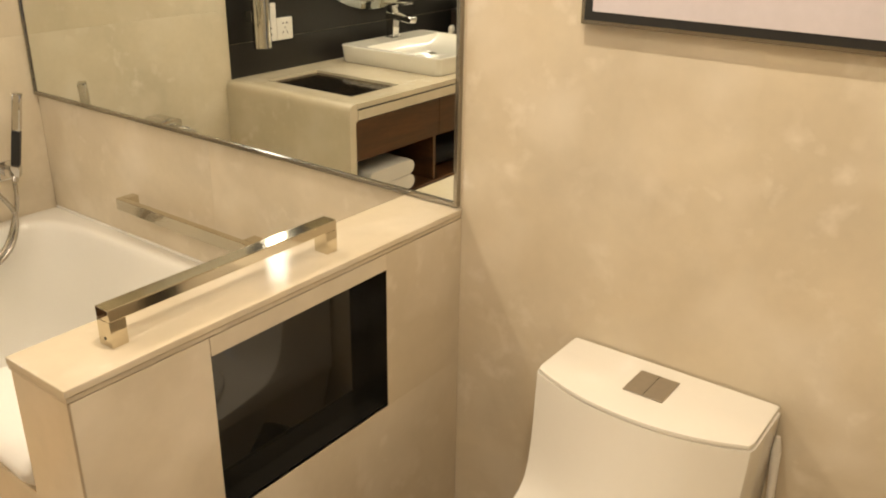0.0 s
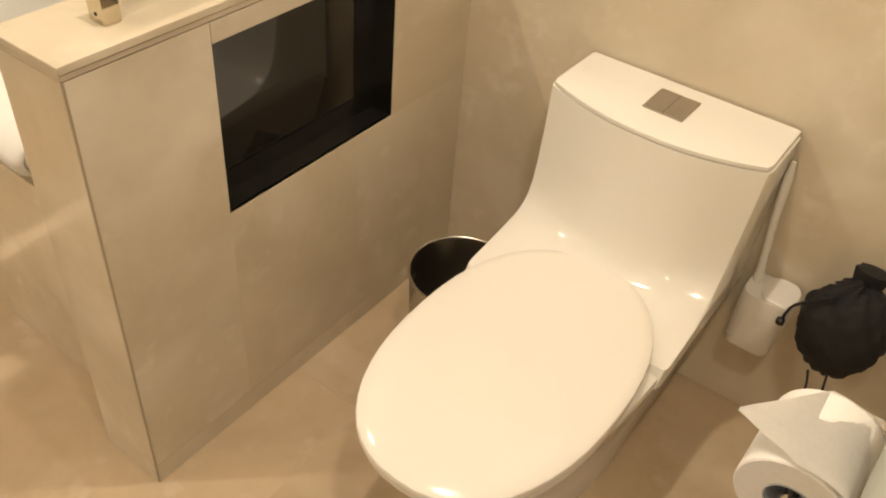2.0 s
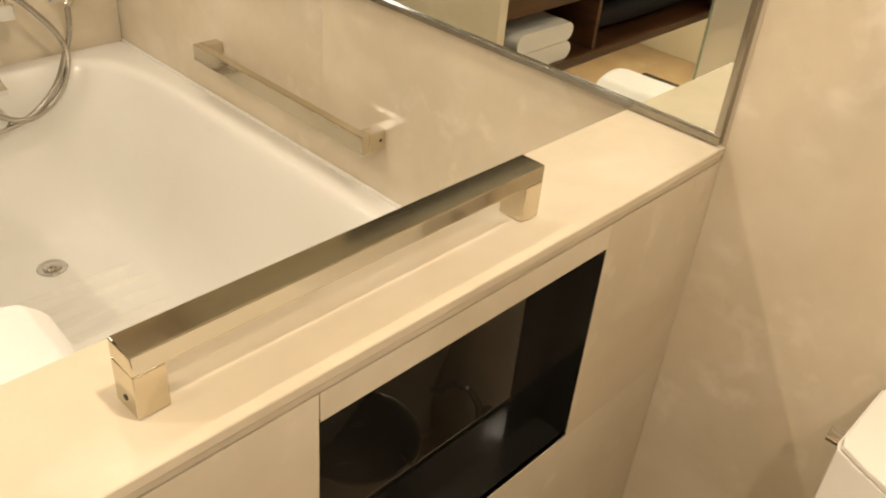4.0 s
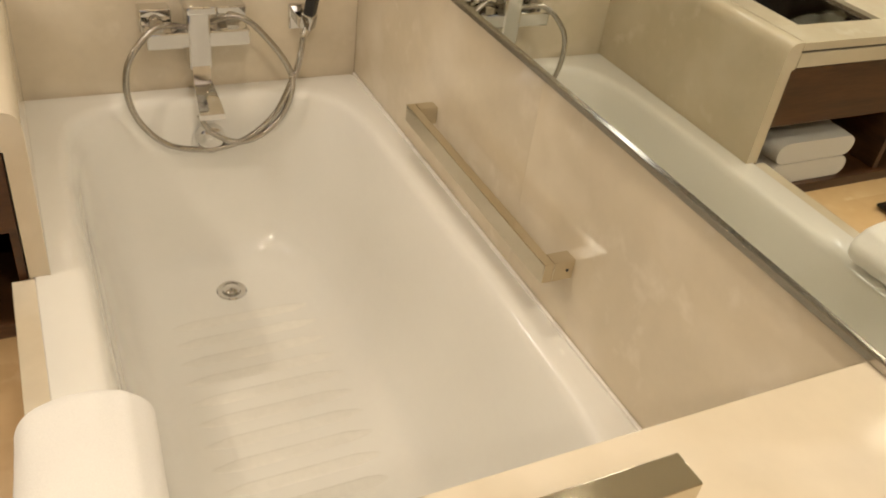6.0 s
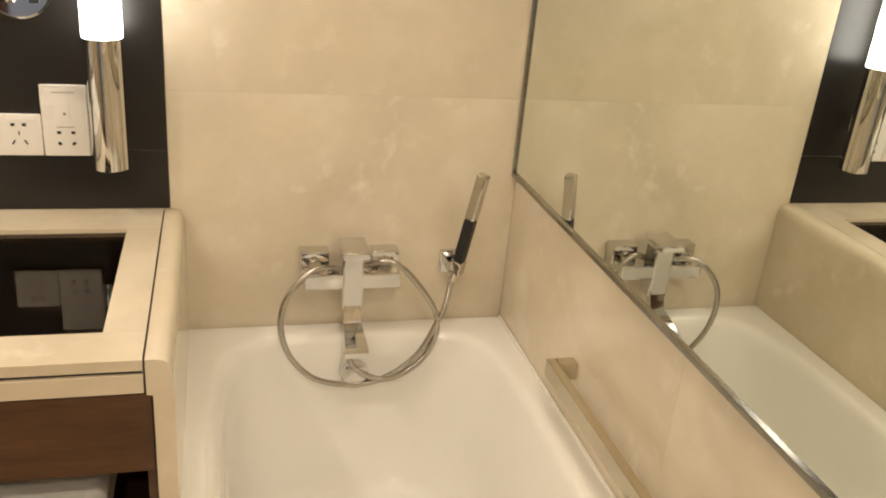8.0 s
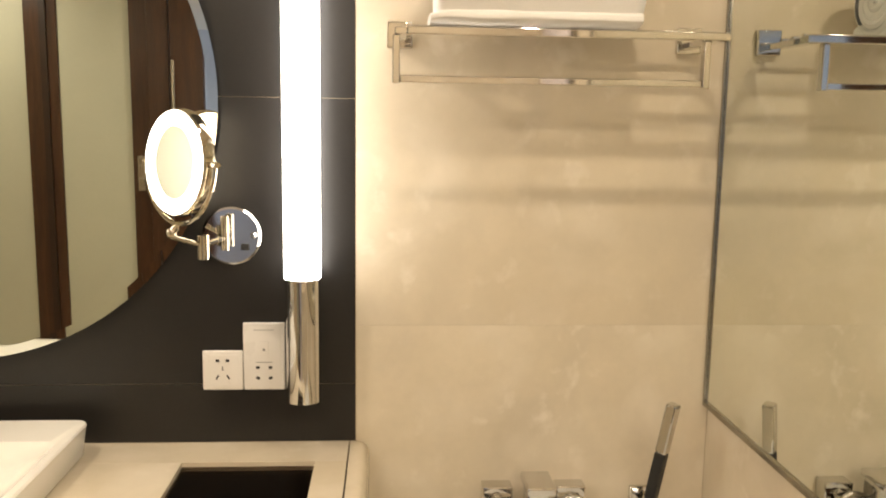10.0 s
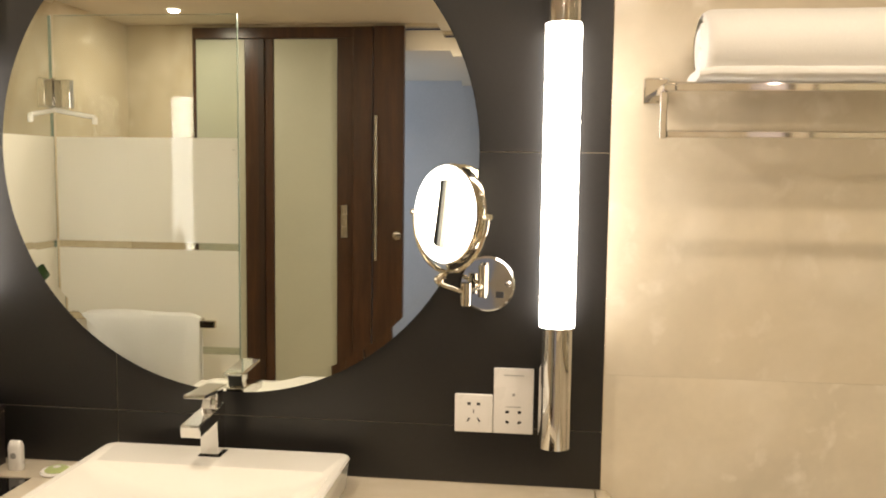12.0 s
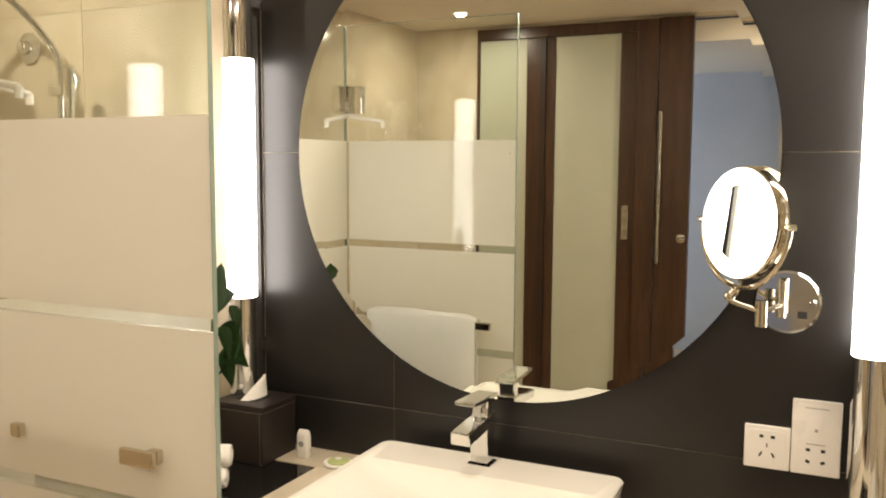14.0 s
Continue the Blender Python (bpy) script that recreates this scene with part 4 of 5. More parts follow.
def make_lamp(y, z0=0.937, z1=1.211, z2=1.863, z3=2.15):
    c = (0.075, y, 0)
    t = thing("wall_lamp", (0.075, y, z0), "tall tubular wall lamp with a glowing white tube and chrome ends", "wall lamp", "wall lamps beside the round mirror")
    prof = lambda a, b, r: [(0.010, a), (r - 0.006, a + 0.0005), (r, a + 0.004), (r, b)]
    part("lower_tube", lathe(prof(z0, z1, 0.0360), c, seg=40), CHROME, t, "mirror-bright chrome lower tube")
    part("glow_tube", lathe([(0.0385, z1 + 0.0005), (0.039, z1 + 0.003), (0.039, z2 - 0.003), (0.0385, z2 - 0.0005)], c, seg=40), LAMP_GLOW, t, "glowing white diffuser tube")
    part("upper_tube", lathe([(0.036, z2), (0.036, z3 - 0.004), (0.032, z3), (0.010, z3)], c, seg=40), CHROME, t, "chrome upper tube")
    for z in (z0 + 0.12, z3 - 0.12):
        part("wall_bracket", box((0.001, y - 0.018, z - 0.02), (0.04, y + 0.018, z + 0.02), 0.002), CHROME, t)


make_lamp(-0.932)
make_lamp(-2.399, 0.965, 1.220, 1.826, 2.10)


def make_socket(y0, y1, z0, z1, kind):
    t = thing("wall_socket", (0.002, (y0 + y1) / 2, z0), "white plastic wall socket plate" if kind == 0 else "tall white shaver socket plate with switch", "wall socket", "socket plates")
    part("plate", box((0.001, y0, z0), (0.010, y1, z1), 0.003), PLASTIC, t)
    part("insert", box((0.0095, y0 + 0.009, z0 + 0.009), (0.0108, y1 - 0.009, z1 - 0.009), 0.0005), PLASTIC, t)
    yc = (y0 + y1) / 2
    def slot(y, z, w, h, turn=0):
        b_ = box((-0.0004, -w / 2, -h / 2), (0.0006, w / 2, h / 2))
        bmesh.ops.transform(b_, matrix=pose(0.0108, y, z, turn, 0, 0), verts=b_.verts)
        part("slot", b_, HOLE, t, smooth=False)
    if kind == 0:
        for s in (-1, 1):
            slot(yc + s * 0.011, z0 + 0.068, 0.008, 0.006)
            slot(yc + s * 0.012, z0 + 0.030, 0.0035, 0.011, s * 30)
        slot(yc, z0 + 0.050, 0.0022, 0.009)
    else:
        for s in (-1, 1):
            slot(yc + s * 0.014, z0 + 0.052, 0.008, 0.006)
            slot(yc + s * 0.014, z0 + 0.028, 0.008, 0.006, s * 30)
        for z, w in ((z1 - 0.016, 0.045), (z0 + 0.064, 0.035)):
            b_ = box((0.0106, yc - w / 2, z - 0.0008), (0.0112, yc + w / 2, z + 0.0008))
            part("print_bar", b_, PRINT, t, smooth=False)
        b_ = box((0.0106, yc - 0.010, z0 + 0.082), (0.0120, yc + 0.010, z0 + 0.112), 0.0006)
        sw = part("switch", b_, PLASTIC, t)
        part("switch_mark", box((0.0119, yc - 0.003, z0 + 0.090), (0.0124, yc + 0.003, z0 + 0.096)), PRINT, sw, smooth=False)


make_socket(-1.161, -1.0725, 0.944, 1.034, 0)
make_socket(-1.0712, -0.979, 0.944, 1.098, 1)


# ---- magnifying mirror on its arm ----
def make_shaving_mirror():
    dc = Vector((0.003, -1.090, 1.293))
    t = thing("magnifying_mirror", dc, "chrome magnifying mirror with a lit ring on a folding arm", "magnifying mirror")
    part("wall_disc", lathe([(0.060, 0.0), (0.0635, 0.003), (0.0635, 0.009), (0.059, 0.013), (0.001, 0.0135)], dc, "X", 48, cap1=False), CHROME, t, "polished round wall disc")
    part("disc_switch", box((0.0168, -1.070 , 1.262), (0.0195, -1.052, 1.276), 0.001), RUBBER, t, "small black switch")
    part("disc_stud", lathe([(0.007, 0), (0.007, 0.006), (0.004, 0.009)], (0.016, -1.042, 1.295), "X", 14), CHROME, t)
    p1, p2 = Vector((0.045, -1.098, 1.303)), Vector((0.110, -1.130, 1.285))
    part("hinge", tube([p1 - Vector((0, 0, 0.036)), p1 + Vector((0, 0, 0.036))], 0.010, 16), NICKEL, t)
    part("arm", tube([Vector((0.016, p1.y, p1.z)), p1], 0.007), NICKEL, t)
    part("arm", tube([p1 - Vector((0, 0, 0.01)), p2], 0.0055), NICKEL, t)
    part("hinge", tube([p2 - Vector((0, 0, 0.028)), p2 + Vector((0, 0, 0.022))], 0.012, 16), NICKEL, t)
    part("arm", tube([p2, Vector((0.145, -1.185, 1.308))], 0.0055), NICKEL, t)
    c = Vector((0.150, -1.165, 1.457))
    q = Vector((0.708, -0.706, 0.056)).to_track_quat("Z", "Y").to_matrix().to_4x4()
    m = Matrix.Translation(c) @ q
    foot = Vector((0.145, -1.185, 1.316))
    R = 0.106
    arc = []
    s = (q.to_3x3() @ Vector((0, 0, 1))).cross(Vector((0, 0, 1))).normalized()
    dn = (q.to_3x3() @ Vector((0, 0, 1))).cross(s).normalized()
    if dn.z > 0:
        dn = -dn
    for k in range(25):
        a = radians(-90 + 180 * k / 24)
        arc.append(c + s * (R + 0.016) * math.sin(a) + dn * (R + 0.016) * math.cos(a))
    part("yoke", tube(arc, 0.0048, 10), NICKEL, t)
    low = c + dn * (R + 0.016)
    part("stem", tube([low, (low + foot) / 2, foot], [0.005, 0.009, 0.006], 12), NICKEL, t)
    part("stem_ball", lathe([(0.002, -0.011), (0.009, -0.007), (0.011, 0), (0.009, 0.007), (0.002, 0.011)], foot, seg=18), NICKEL, t)
    for k in (-1, 1):
        e = c + s * (R + 0.016) * k
        part("pivot_knob", tube([e - s * k * 0.018, e, e + s * k * 0.010], [0.004, 0.007, 0.006], 12), NICKEL, t)
    part("rim", lathe([(R - 0.004, -0.016), (R, -0.012), (R + 0.002, 0.0), (R, 0.010), (R - 0.003, 0.0125)], None, seg=64, cap1=False, m=m), NICKEL, t)
    part("lit_ring", lathe([(R - 0.003, 0.0128), (R - 0.004, 0.0145), (R - 0.032, 0.0145), (R - 0.033, 0.0128)], None, seg=64, cap0=False, cap1=False, m=m), RING_GLOW, t, "glowing white ring")
    RM = R - 0.0332
    part("mirror_disc", lathe([(max(0.0008, RM * k / 12), 0.0116 + 0.0001 * (k / 12) ** 2) for k in range(12, -1, -1)], None, seg=64, cap0=False, cap1=True, m=m), MIRROR, t)


make_shaving_mirror()


# ---- towel rack ----
def make_rack():
    y0, y1, zt, zb = -0.712, -0.092, 1.722, 1.630
    t = thing("towel_rack", (0.1, -0.4, zb), "square-section chrome towel rack with a lower rail", "towel rack")
    for y in (-0.728, -0.098):
        part("wall_plate", box((0.001, y - 0.027, 1.706), (0.016, y + 0.027, 1.762), 0.003), CHROME, t)
        part("post", box((0.014, y - 0.012, 1.716), (0.215, y + 0.012, 1.730), 0.002), CHROME, t)
        y = -0.737 if y < -0.4 else -0.128
        part("drop_bar", box((0.190, y - 0.007, zb - 0.006), (0.210, y + 0.007, 1.716), 0.002), CHROME, t)
    part("lower_rail", box((0.193, -0.7295, zb - 0.004), (0.207, -0.1355, zb + 0.010), 0.002), CHROME, t)
    for x in (0.06, 0.110, 0.160):
        part("shelf_rail", box((x, -0.728, 1.7305), (x + 0.012, -0.098, 1.7385), 0.002), CHROME, t)
    part("front_rail", box((0.203, -0.716, 1.716), (0.217, -0.084, 1.732), 0.002), CHROME, t)

    t.location.z -= 0.007


make_rack()


def make_rolled(name, centre, axis, R, L, label, turns=3.2, group="rolled towels", squash=0.8):
    t = thing(name, (centre[0], centre[1], centre[2] - R * squash), label, "towel", group)
    ax = Vector(axis).normalized()
    s = ax.cross(Vector((0, 0, 1))).normalized()
    C = Vector(centre)
    bm = bmesh.new()
    rows = []
    n, cap = 90, min(0.3 * L, R * 0.30)
    steps = [(-L / 2 + cap * (1 - math.cos(math.pi / 2 * k / 6)), math.sin(math.pi / 2 * k / 6)) for k in range(7)]
    steps += [(-L / 2 + cap + (L - 2 * cap) * k / 14, 1.0) for k in range(1, 14)]
    steps += [(-u, f) for u, f in steps[6::-1]]
    for u, f in steps:
        row = []
        for i in range(n):
            a = 2 * math.pi * i / n
            flap = 0.035 * max(0.0, 1 - abs(i - 32) / 3.0)
            rr = R * (0.82 + 0.18 * f) * (1 + 0.022 * noise.noise(Vector((math.cos(a) * 2 + C.x, math.sin(a) * 2, u * 9))) + 0.008 * noise.noise(Vector((math.cos(a) * 7, math.sin(a) * 7, u * 30))) + flap)
            row.append(C + ax * u + s * rr * math.cos(a) + Vector((0, 0, squash * rr * math.sin(a))))
        rows.append(row)
    loft(rows, bm, False, False)
    part("roll", bm, TERRY, t)
    for e in (-1, 1):
        path = []
        for i in range(100):
            a = 2 * math.pi * turns * i / 99
            rr = R * (0.06 + 0.68 * i / 99)
            path.append(C + ax * e * (L / 2 - R * 0.10) + s * rr * math.cos(a) + Vector((0, 0, squash * rr * math.sin(a))))
        part("roll_end", tube(path, R * 0.125, 8), TERRY, t)
    return t


make_rolled("rolled_towel", (0.140, -0.458, 1.803), (0, 1, 0), 0.088, 0.405, "thick white bath towel folded on the chrome rack", squash=0.84)
fold = thing("towel_edge", (0.14, -0.45, 1.7325), "lower folds of a white bath towel on the rack", "towel")
rows = []
for j in range(17):
    u = j / 16
    f = math.sin(math.pi / 2 * min(1.0, u * 8 + 0.15))
    h = 0.018 + 0.012 * f
    rows.append([(0.140 + 0.082 * c_ * (0.85 + 0.15 * f), -0.672 + 0.41 * u, 1.7320 + h * (0.5 + 0.5 * s_) + 0.002 * noise.noise(Vector((u * 6, c_, s_)))) for c_, s_ in
                 ((math.copysign(abs(math.cos(a)) ** 0.7, math.cos(a)), math.copysign(abs(math.sin(a)) ** 0.7, math.sin(a))) for a in (2 * math.pi * i / 32 for i in range(32)))])
part("towel_folds", loft(rows), TERRY, fold)
make_rolled("rolled_towel", (1.232, -0.782, 0.560), (1, -0.05, 0), 0.088, 0.345, "thick rolled white towel lying on the tub edge", squash=0.56)

# ---- things on the counter ----
def make_tissue_box():
    x0, x1, y0, y1, z0, z1 = 0.030, 0.172, -2.418, -2.268, VZ - 0.003, 0.966
    t = thing("tissue_box", ((x0 + x1) / 2, (y0 + y1) / 2, z0), "dark leather tissue box cover with pale stitching", "tissue box")
    part("cover", box((x0, y0, z0), (x1, y1, z1 - 0.008), 0.003), LEATHER, t)
    part("cover_top", box((x0 - 0.003, y0 - 0.003, z1 - 0.0078), (x1 + 0.003, y1 + 0.003, z1), 0.003), LEATHER, t)
    bm = bmesh.new()
    for k in range(18):
        u = k / 18
        for a_, b_2, fix in ((x0, x1, "y"), (y0, y1, "x")):
            s0, s1 = a_ + (b_2 - a_) * u + 0.002, a_ + (b_2 - a_) * (u + 0.6 / 18) + 0.002
            z = z1 - 0.018
            if fix == "y":
                box((s0, y1, z), (s1, y1 + 0.0008, z + 0.001), 0, bm)
            else:
                box((x1, s0, z), (x1 + 0.0008, s1, z + 0.001), 0, bm)
        zz = z0 + (z1 - 0.02 - z0) * u
        for yy in (y1 - 0.008, y0 + 0.006):
            box((x1, yy, zz), (x1 + 0.0008, yy + 0.001, zz + 0.004), 0, bm)
    part("stitching", bm, STITCH, t, "pale stitching", smooth=False, kind="stuff")
    part("slot", box((0.07, -2.376, z1 + 0.0001), (0.135, -2.311, z1 + 0.0012)), HOLE, t, smooth=False)
    cx, cy = 0.100, -2.345
    bm = bmesh.new()
    rows = []
    for i in range(7):
        u = i / 6
        rows.append([(cx + (1 - u) * 0.044 * math.cos(2 * math.pi * k / 14) * (1 + 0.18 * math.sin(3 * k)) - 0.026 * u, cy + (1 - u * 0.92) * 0.022 * math.sin(2 * math.pi * k / 14) + 0.014 * u, z1 + 0.001 + 0.055 * u) for k in range(14)])
    part("tissue", loft(rows, bm), PAPER, t, "white tissue pulled to a point")


def make_bottle():
    c = (0.075, -2.212, VZ)
    t = thing("toiletry_tube", c, "small white toiletry bottle with a dark emblem", "bottle")
    part("bottle_body", loft([rrect(c[0] - w, c[0] + w, c[1] - 0.017 * k, c[1] + 0.017 * k, 0.008, VZ + z) for w, k, z in ((0.010, 0.95, 0.0005), (0.012, 1.0, 0.004), (0.012, 1.0, 0.058), (0.009, 0.9, 0.068), (0.004, 0.8, 0.072))]), PLASTIC, t)
    part("emblem", lathe([(0.0075, 0), (0.0075, 0.0006)], (c[0] + 0.0121, c[1], VZ + 0.038), "X", 14), PRINT, t)
    s = thing("wrapped_soap", (0.085, -2.105, VZ), "small wrapped green and yellow soap", "soap")
    part("paper_wrap", lathe([(0.026, 0.0004), (0.034, 0.002), (0.036, 0.006), (0.033, 0.010), (0.028, 0.009)], (0.085, -2.105, VZ), seg=28, cap1=True), PAPER, s, "pleated white paper wrap")
    part("wrapper", lathe([(0.027, 0.0095), (0.028, 0.012), (0.022, 0.016), (0.008, 0.0175)], (0.087, -2.101, VZ), seg=28), SOAP, s)
    part("wrapper_label", lathe([(0.001, 0.0183), (0.009, 0.0180)], (0.087, -2.101, VZ), seg=20, cap0=False), PAPER, s, "white label")


def make_plant():
    base = Vector((0.202, -2.400, VZ - 0.003))
    t = thing("leafy_plant", base, "dark green bamboo stems with broad leaves in a clear glass vase", "plant")
    part("vase", lathe([(0.001, 0.003), (0.024, 0.0), (0.027, 0.01), (0.025, 0.08), (0.020, 0.15), (0.017, 0.20), (0.019, 0.225), (0.017, 0.225), (0.015, 0.20), (0.018, 0.15), (0.023, 0.08), (0.025, 0.012), (0.001, 0.008)], base, seg=28, cap0=False), GLASS, t, "clear glass vase")
    rnd = random.Random(4)
    stems = (((0, 0, 0.01), (0.010, 0.010, 0.17), (0.045, 0.048, 0.38)), ((0.004, 0, 0.01), (0.004, 0.010, 0.20), (-0.030, 0.040, 0.25), (-0.050, 0.050, 0.30), (-0.038, 0.050, 0.34), (-0.020, 0.050, 0.40)),
             ((-0.004, 0.002, 0.01), (0.012, 0.010, 0.20), (0.030, 0.045, 0.30)))
    for pts in stems:
        part("stem", tube(smooth_path([base + Vector(p) for p in pts], 6), 0.0036, 8), LEAF, t)
    leaves = [((0.25, 1.20), (0.205, 1.325), 0.021), ((0.25, 1.205), (0.150, 1.240), 0.016), ((0.235, 1.165), (0.145, 1.100), 0.022), ((0.245, 1.09), (0.105, 1.043), 0.023),
              ((0.22, 1.09), (0.168, 1.005), 0.019), ((0.185, 1.215), (0.150, 1.140), 0.013), ((0.24, 1.22), (0.33, 1.25), 0.020), ((0.24, 1.12), (0.35, 1.12), 0.021), ((0.22, 1.17), (0.20, 1.08), 0.015)]
    for k, ((x0, z0), (x1, z1), W) in enumerate(leaves):
        y0 = -2.350
        p, tip = Vector((x0, y0, z0)), Vector((x1, y0 + rnd.uniform(-0.012, 0.015), z1))
        d = tip - p
        s = d.normalized().cross(Vector((0.45, 1.0, 0.25))).normalized()
        u = s.cross(d.normalized())
        rows = []
        for i in range(11):
            w = i / 10
            c = p + d * w + Vector((0, 0, 0.18 * d.length * math.sin(math.pi * w) * (1 if k != 0 else 0.2)))
            ww = 1.2 * W * (math.sin(math.pi * min(1, w ** 0.8 * 0.97 + 0.03)) ** 0.85)
            rows.append([c - s * ww + u * ww * 0.30, c - s * ww * 0.5 + u * ww * 0.10, c, c + s * ww * 0.5 + u * ww * 0.10, c + s * ww + u * ww * 0.30])
        bm = loft(rows, None, False, False, closed=False)
        bmesh.ops.solidify(bm, geom=bm.faces[:], thickness=0.0007)
        part("leaf", bm, LEAF, t)


make_tissue_box()
make_bottle()
make_plant()
for i, (x, y, z) in enumerate(((0.375, -2.305, 0.8535), (0.365, -2.300, 0.901))):
    make_rolled("rolled_towel", (x, y, z), (-0.45, 0.9, 0), 0.0265, 0.15, "small rolled white hand towel on black glass", group="rolled hand towels", squash=0.95)

# black bag on the open shelf, scale on the floor
bag = thing("folded_cloth", (0.42, -1.7, 0.4045), "dark folded bag on the open shelf", "bag")
bm = bmesh.new()
rows = []
for j in range(15):
    u = j / 14
    k = 0.9 + 0.1 * math.sin(math.pi * u)
    rows.append([(0.42 + 0.16 * k * math.copysign(abs(math.cos(a)) ** 0.6, math.cos(a)), -1.40 - 0.66 * u, 0.4055 + 0.055 * k * (1 + math.copysign(abs(math.sin(a)) ** 0.6, math.sin(a))) * (1 + 0.1 * noise.noise(Vector((u * 5, math.cos(a) * 2, 0))))) for a in (2 * math.pi * i / 28 for i in range(28))])
part("bag_body", loft(rows, bm), CLOTH, bag)
scale = thing("bathroom_scale", (0.535, -2.04, 0), "dark glass bathroom scale on the floor under the vanity", "scale")
part("platform", box((0.370, -2.205, 0.014), (0.700, -1.870, 0.024), 0.002), BLACK_GLASS, scale)
part("scale_base", box((0.395, -2.18, 0.004), (0.675, -1.895, 0.0138), 0.003), RUBBER, scale)
part("display", box((0.40, -2.085, 0.0242), (0.45, -1.985, 0.0248)), PRINT, scale, smooth=False)

# ---- shower glass ----
def make_shower():
    gx, gy0, gy1, gt = 0.730, -2.541, -1.931, 2.028
    d = thing("shower_door", (gx, -2.3, 0), "open glass shower door with frosted bands", "shower door")
    th = 0.005
    for z0, z1, mt in ((0.02, 0.943, FROST), (0.9432, 0.968, GLASS), (0.9682, 1.283, FROST), (1.2832, 1.306, GLASS), (1.3062, 1.642, FROST), (1.6422, gt, GLASS)):
        part("frosted_band" if mt is FROST else "clear_band", box((gx - th, gy0, z0), (gx + th, gy1 - 0.0015, z1)), mt, d, smooth=False)
    part("glass_edge", box((gx - th, gy1 - 0.0013, 0.02), (gx + th, gy1, gt)), GLASS_EDGE, d, smooth=False)
    part("glass_edge", box((gx - th, gy0, gt + 0.0002), (gx + th, gy1, gt + 0.0012)), GLASS_EDGE, d, smooth=False)
    p = thing("glass_screen", (0.36, -2.555, 0), "fixed glass shower panel with frosted bands", "shower panel")
    for z0, z1, mt in ((0.002, 0.943, FROST), (0.9432, 0.968, GLASS), (0.9682, 1.283, FROST), (1.2832, 1.306, GLASS), (1.3062, 1.642, FROST), (1.6422, gt, GLASS)):
        part("frosted_band" if mt is FROST else "clear_band", box((0.003, -2.560, z0), (gx - 0.006, -2.550, z1)), mt, p, smooth=False)
    part("glass_edge", box((gx - 0.0058, -2.560, 0.002), (gx - 0.003, -2.550, gt)), GLASS_EDGE, p, smooth=False)
    h = p
    part("hinge_plate", box((gx - 0.062, -2.567, 1.735), (gx - 0.008, -2.543, 1.825), 0.002), CHROME, h)
    part("hinge_plate", box((gx - 0.012, -2.541, 1.735), (gx + 0.012, -2.487, 1.825), 0.002), CHROME, h)
    part("hinge_barrel", tube([(gx - 0.004, -2.548, 1.73), (gx - 0.004, -2.548, 1.83)], 0.008), CHROME, h)
    # chrome arms coloured white to paint in the glint of the lamp
    corner = Vector((gx - 0.018, -2.535, 1.728))
    for tip in (Vector((gx - 0.018, -2.400, 1.704)), Vector((gx - 0.150, -2.537, 1.704))):
        part("hinge_arm", tube([corner, corner.lerp(tip, 0.25) + Vector((0, 0, -0.001)), tip], 0.0075, 12), PORCELAIN, h, "slim arm below the hinge, its lamp glint painted white")
        part("arm_tip", tube([tip, tip - Vector((0, 0, 0.022))], 0.009, 12), PORCELAIN, h)
    b = thing("towel_bar", (gx - 0.05, -2.3, 1.04), "square steel towel bar bolted through the glass door", "towel bar")
    part("bar_rail", box((gx - 0.068, -2.500, 1.019), (gx - 0.050, -1.990, 1.043), 0.002), NICKEL, b)
    for y in (-2.405, -2.060):
        part("bar_foot", box((gx - 0.050, y - 0.012, 1.020), (gx - 0.0055, y + 0.012, 1.042), 0.002), NICKEL, b)
        part("outer_cap", box((gx + 0.0055, y - 0.012, 1.020), (gx + 0.022, y + 0.012, 1.046), 0.003), NICKEL, b, "square steel cap")
    part("pull_handle", box((gx + 0.022, -2.125, 1.016), (gx + 0.034, -2.048, 1.046), 0.003), NICKEL, b, "small flat steel pull")
    b.location.z += 0.022
    tw = thing("hanging_towel", (gx - 0.058, -2.3, 0.8), "white towel hung over the bar on the glass door", "towel")
    rows = []
    for j in range(25):
        u = j / 24
        y = -2.435 + 0.395 * u
        edge = 1 - 0.45 * max(0, abs(u - 0.5) * 2 - 0.86) / 0.14
        w = 0.004 * math.sin(u * 15) + 0.004 * noise.noise(Vector((u * 5, 1, 0)))
        lift = 0.008 * noise.noise(Vector((u * 2.2, 4, 0))) + 0.006 * math.sin(math.pi * u)
        o = [(-0.030 - w, -0.28), (-0.030 - w, -0.15), (-0.027 - 0.5 * w, -0.04), (-0.025, 0.000), (-0.017, 0.016), (0.0, 0.022 + lift), (0.014, 0.016), (0.020, 0.000), (0.023 + 0.5 * w, -0.04), (0.026, -0.15), (0.027, -0.26)]
        i_ = [(0.012, -0.26), (0.011, -0.15), (0.0105, -0.04), (0.010, -0.004), (0.0, 0.004), (-0.011, -0.004), (-0.012, -0.04), (-0.013, -0.15), (-0.014, -0.28)]
        rows.append([(gx - 0.0575 + x * edge, y, 1.034 + z * (1 if z < 0 else edge)) for x, z in o + i_])
    part("towel_cloth", loft(rows), TERRY, tw)
    tw.location.z += 0.030
    s = thing("shower_set", (0.05, -3.05, 1.0), "chrome shower riser with a hand shower and curved arm", "shower")
    part("riser", tube([(0.06, -3.045, 0.95), (0.06, -3.045, 1.80)], 0.011, 14), CHROME, s)
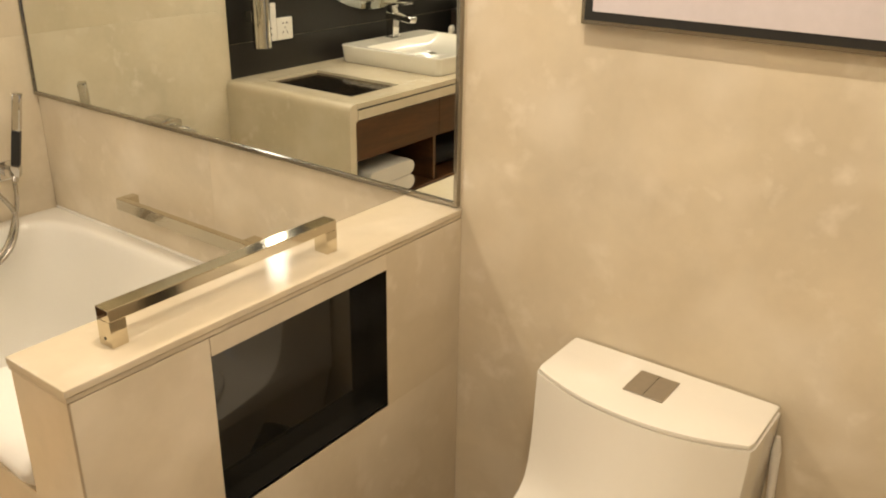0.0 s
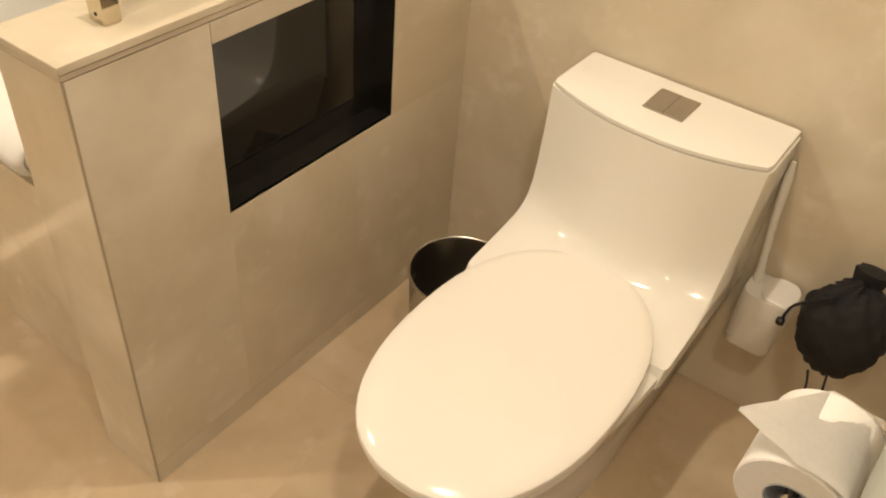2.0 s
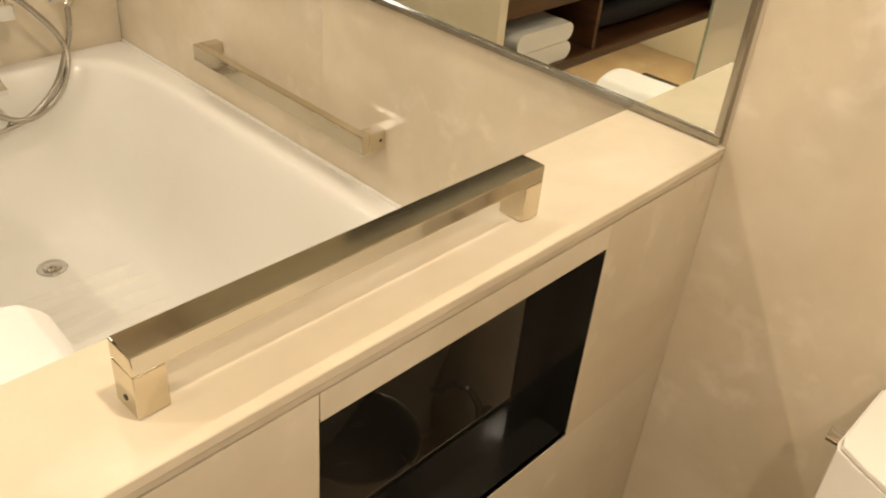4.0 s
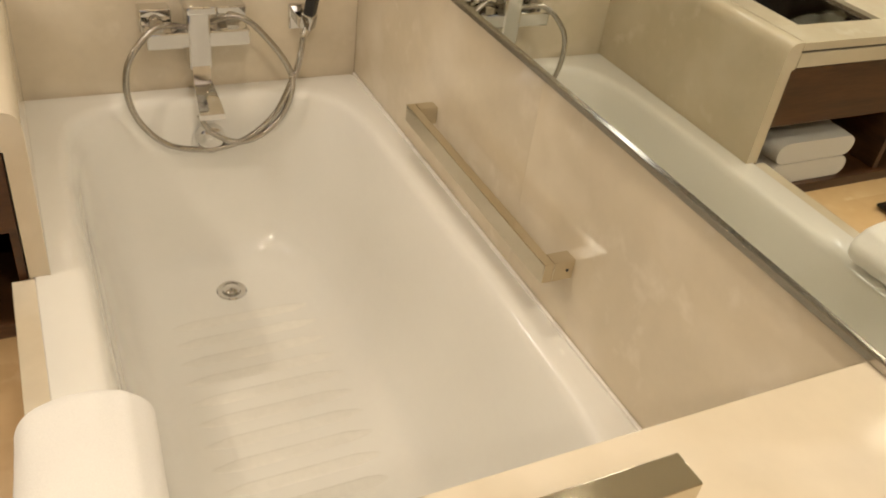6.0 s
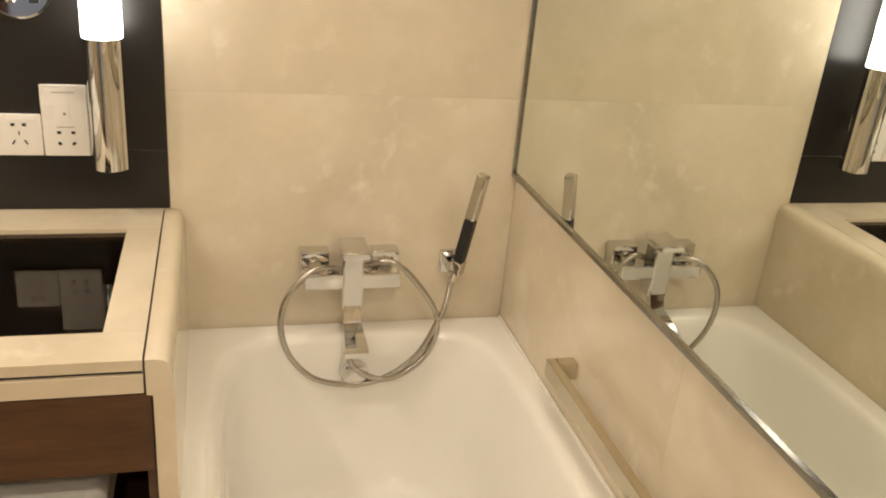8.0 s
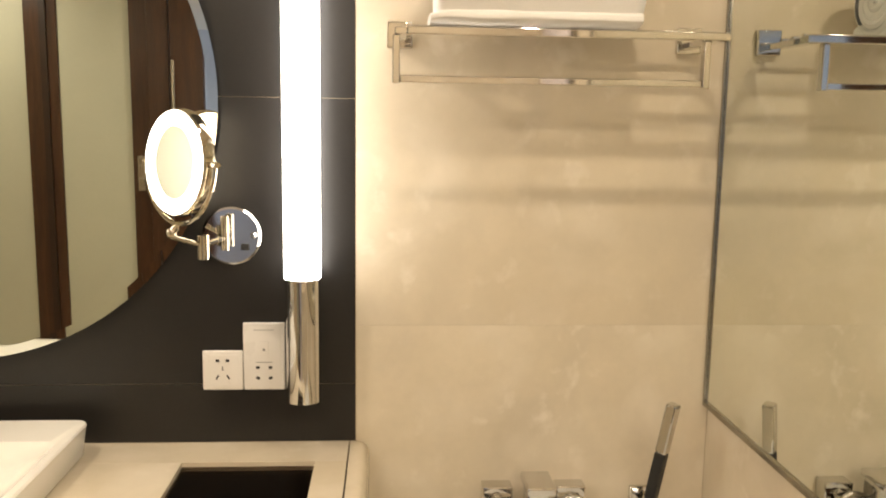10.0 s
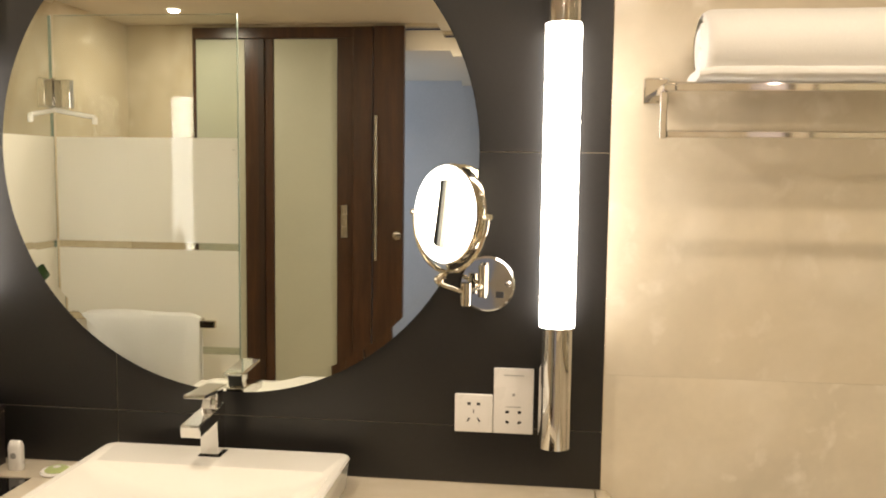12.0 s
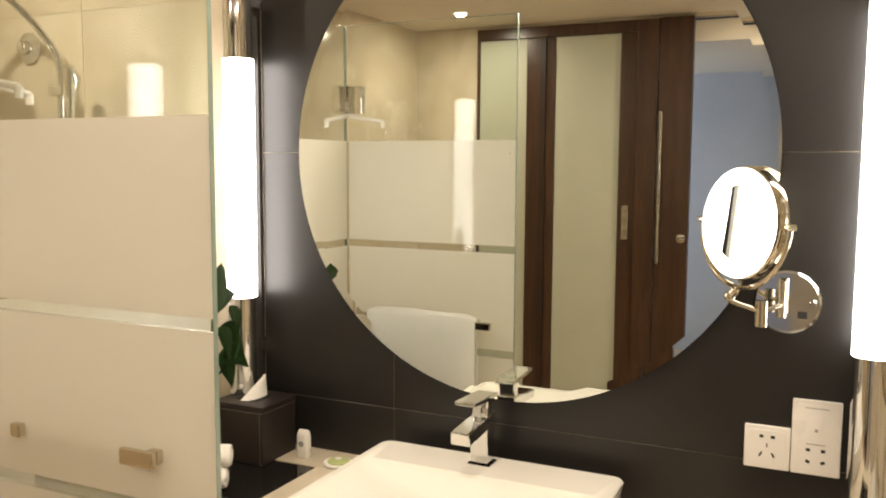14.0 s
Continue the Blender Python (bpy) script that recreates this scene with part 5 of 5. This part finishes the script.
    part("arm", tube(smooth_path([(0.06, -3.045, 1.78), (0.065, -3.05, 1.86), (0.09, -3.09, 1.94), (0.16, -3.16, 2.04), (0.26, -3.20, 2.08), (0.34, -3.20, 2.07)], 8), 0.0105, 14), CHROME, s, "curved chrome arm")
    part("rain_head", lathe([(0.012, 0.03), (0.03, 0.015), (0.10, 0.006), (0.10, 0.0)], (0.34, -3.20, 2.035), seg=40), CHROME, s, "round chrome rain head")
    part("slider", box((0.045, -3.075, 1.752), (0.080, -3.02, 1.785), 0.006), CHROME, s)
    part("hand_shower", tube([(0.075, -2.995, 1.62), (0.08, -2.98, 1.74), (0.085, -2.97, 1.80), (0.10, -2.965, 1.83)], [0.010, 0.012, 0.024, 0.010], 16), CHROME, s, "chrome hand shower")
    part("hose", tube(smooth_path([(0.075, -2.995, 1.62), (0.09, -2.97, 1.3), (0.08, -3.0, 1.0), (0.06, -3.04, 0.95)], 8), 0.007, 10), STEEL, s)
    e = thing("shower_valve", (0.03, -3.23, 1.88), "round chrome escutcheon on the shower wall", "shower valve")
    part("escutcheon", lathe([(0.045, 0), (0.046, 0.006), (0.020, 0.014), (0.018, 0.035), (0.010, 0.040)], (0.001, -3.235, 1.905), "X", 30), CHROME, e)
    n = thing("dark_plate", (0.003, -3.4, 1.74), "dark square plate on the shower wall", "wall plate")
    part("plate", box((0.001, -3.46, 1.735), (0.012, -3.39, 1.865), 0.002), RUBBER, n)


make_shower()

# ---- ceiling lights ----
for i, (lx, ly, w) in enumerate(DOWNLIGHTS):
    t = thing("ceiling_downlight", (lx, ly, CEIL - 0.006), "round recessed ceiling downlight, lit", "downlight", "ceiling downlights")
    part("trim_ring", lathe([(0.037, -0.0005), (0.037, -0.003), (0.050, -0.003), (0.052, -0.0005)], (lx, ly, CEIL), seg=32, cap0=False, cap1=False), PLASTIC, t)
    part("lens", lathe([(0.0365, -0.0012), (0.001, -0.0012)], (lx, ly, CEIL), seg=32, cap0=False, cap1=True), DOWN_GLOW, t, "glowing lens")

# ---- slabs and tiles, last ----
def piece(name, lo, hi, mat, parent, bev=0.0004):
    """A slab of stone with a fine chamfer on its faces."""
    cells = PIECES.setdefault((name, tuple(round(hi[i] - lo[i], 4) for i in range(3)), mat.name), None)
    o = ORIGIN[parent.name]
    if cells is None:
        bm = box((0, 0, 0), tuple(hi[i] - lo[i] for i in range(3)), bev, seg=1)
        me = bpy.data.meshes.new(name)
        bm.to_mesh(me)
        bm.free()
        me.materials.append(mat)
        cells = PIECES[(name, tuple(round(hi[i] - lo[i], 4) for i in range(3)), mat.name)] = me
    ob = new(name, cells)
    ob.parent = parent
    ob.location = Vector(lo) - o
    return ob


PIECES = {}
G = 0.0006

# black tiles and marble of the west wall
for z0, z1 in ((VZ, 0.955), (0.955, 1.592), (1.592, 2.228), (2.228, CEIL)):
    for y0, y1 in ((-1.992, -0.822), (-2.384, -1.992)):
        piece("tile", (-0.0020, y0 + G, z0 + G), (0.0, y1 - G, z1 - G), BLACK_TILE, wall_west)
for y0, y1 in ((-2.4215, -2.3855), (-2.475, -2.4230)):
    piece("corner_strip", (-0.0020, y0, VZ + G), (0.012, y1, CEIL - G), BLACK_TILE, wall_west)
for z0, z1 in ((0.0, 1.09), (1.09, 2.00), (2.00, CEIL)):
    piece("slab", (-0.0020, -0.822 + 0.001, z0 + 0.0001), (0.0, -0.001, z1 - 0.0001), MARBLE, wall_west)
    for y0, y1 in ((-3.02, -2.476), (SOUTH, -3.02)):
        piece("slab", (-0.0020, y0 + G, z0 + G), (0.0, y1 - G, z1 - G), MARBLE, wall_west)
piece("slab", (-0.0020, -2.476, 0.0), (0.0, -0.823, VZ - 0.001), MARBLE, wall_west)
# north wall
for x0, x1 in ((0.0, 0.86), (0.86, 1.7155), (1.7155, ALCOVE)):
    for z0, z1 in ((0.0, 1.80), (1.80, CEIL)):
        piece("slab", (x0 + 0.0001, 0.0, z0 + 0.0001), (x1 - 0.0001, 0.013, z1 - 0.0001), MARBLE, wall_north)
# floor
xs = [0.0, 0.30, 1.10, 1.90, 2.70, 3.50, 4.30, 5.05]
ys = [0.0, -0.55, -1.35, -2.15, -2.95, SOUTH]
for x0, x1 in zip(xs, xs[1:]):
    for y1, y0 in zip(ys, ys[1:]):
        piece("tile", (x0 + 0.00008, y0 + 0.00008, -0.0115), (x1 - 0.00008, y1 - 0.00008, 0.0), MARBLE_FLOOR, floor, 0.00005)
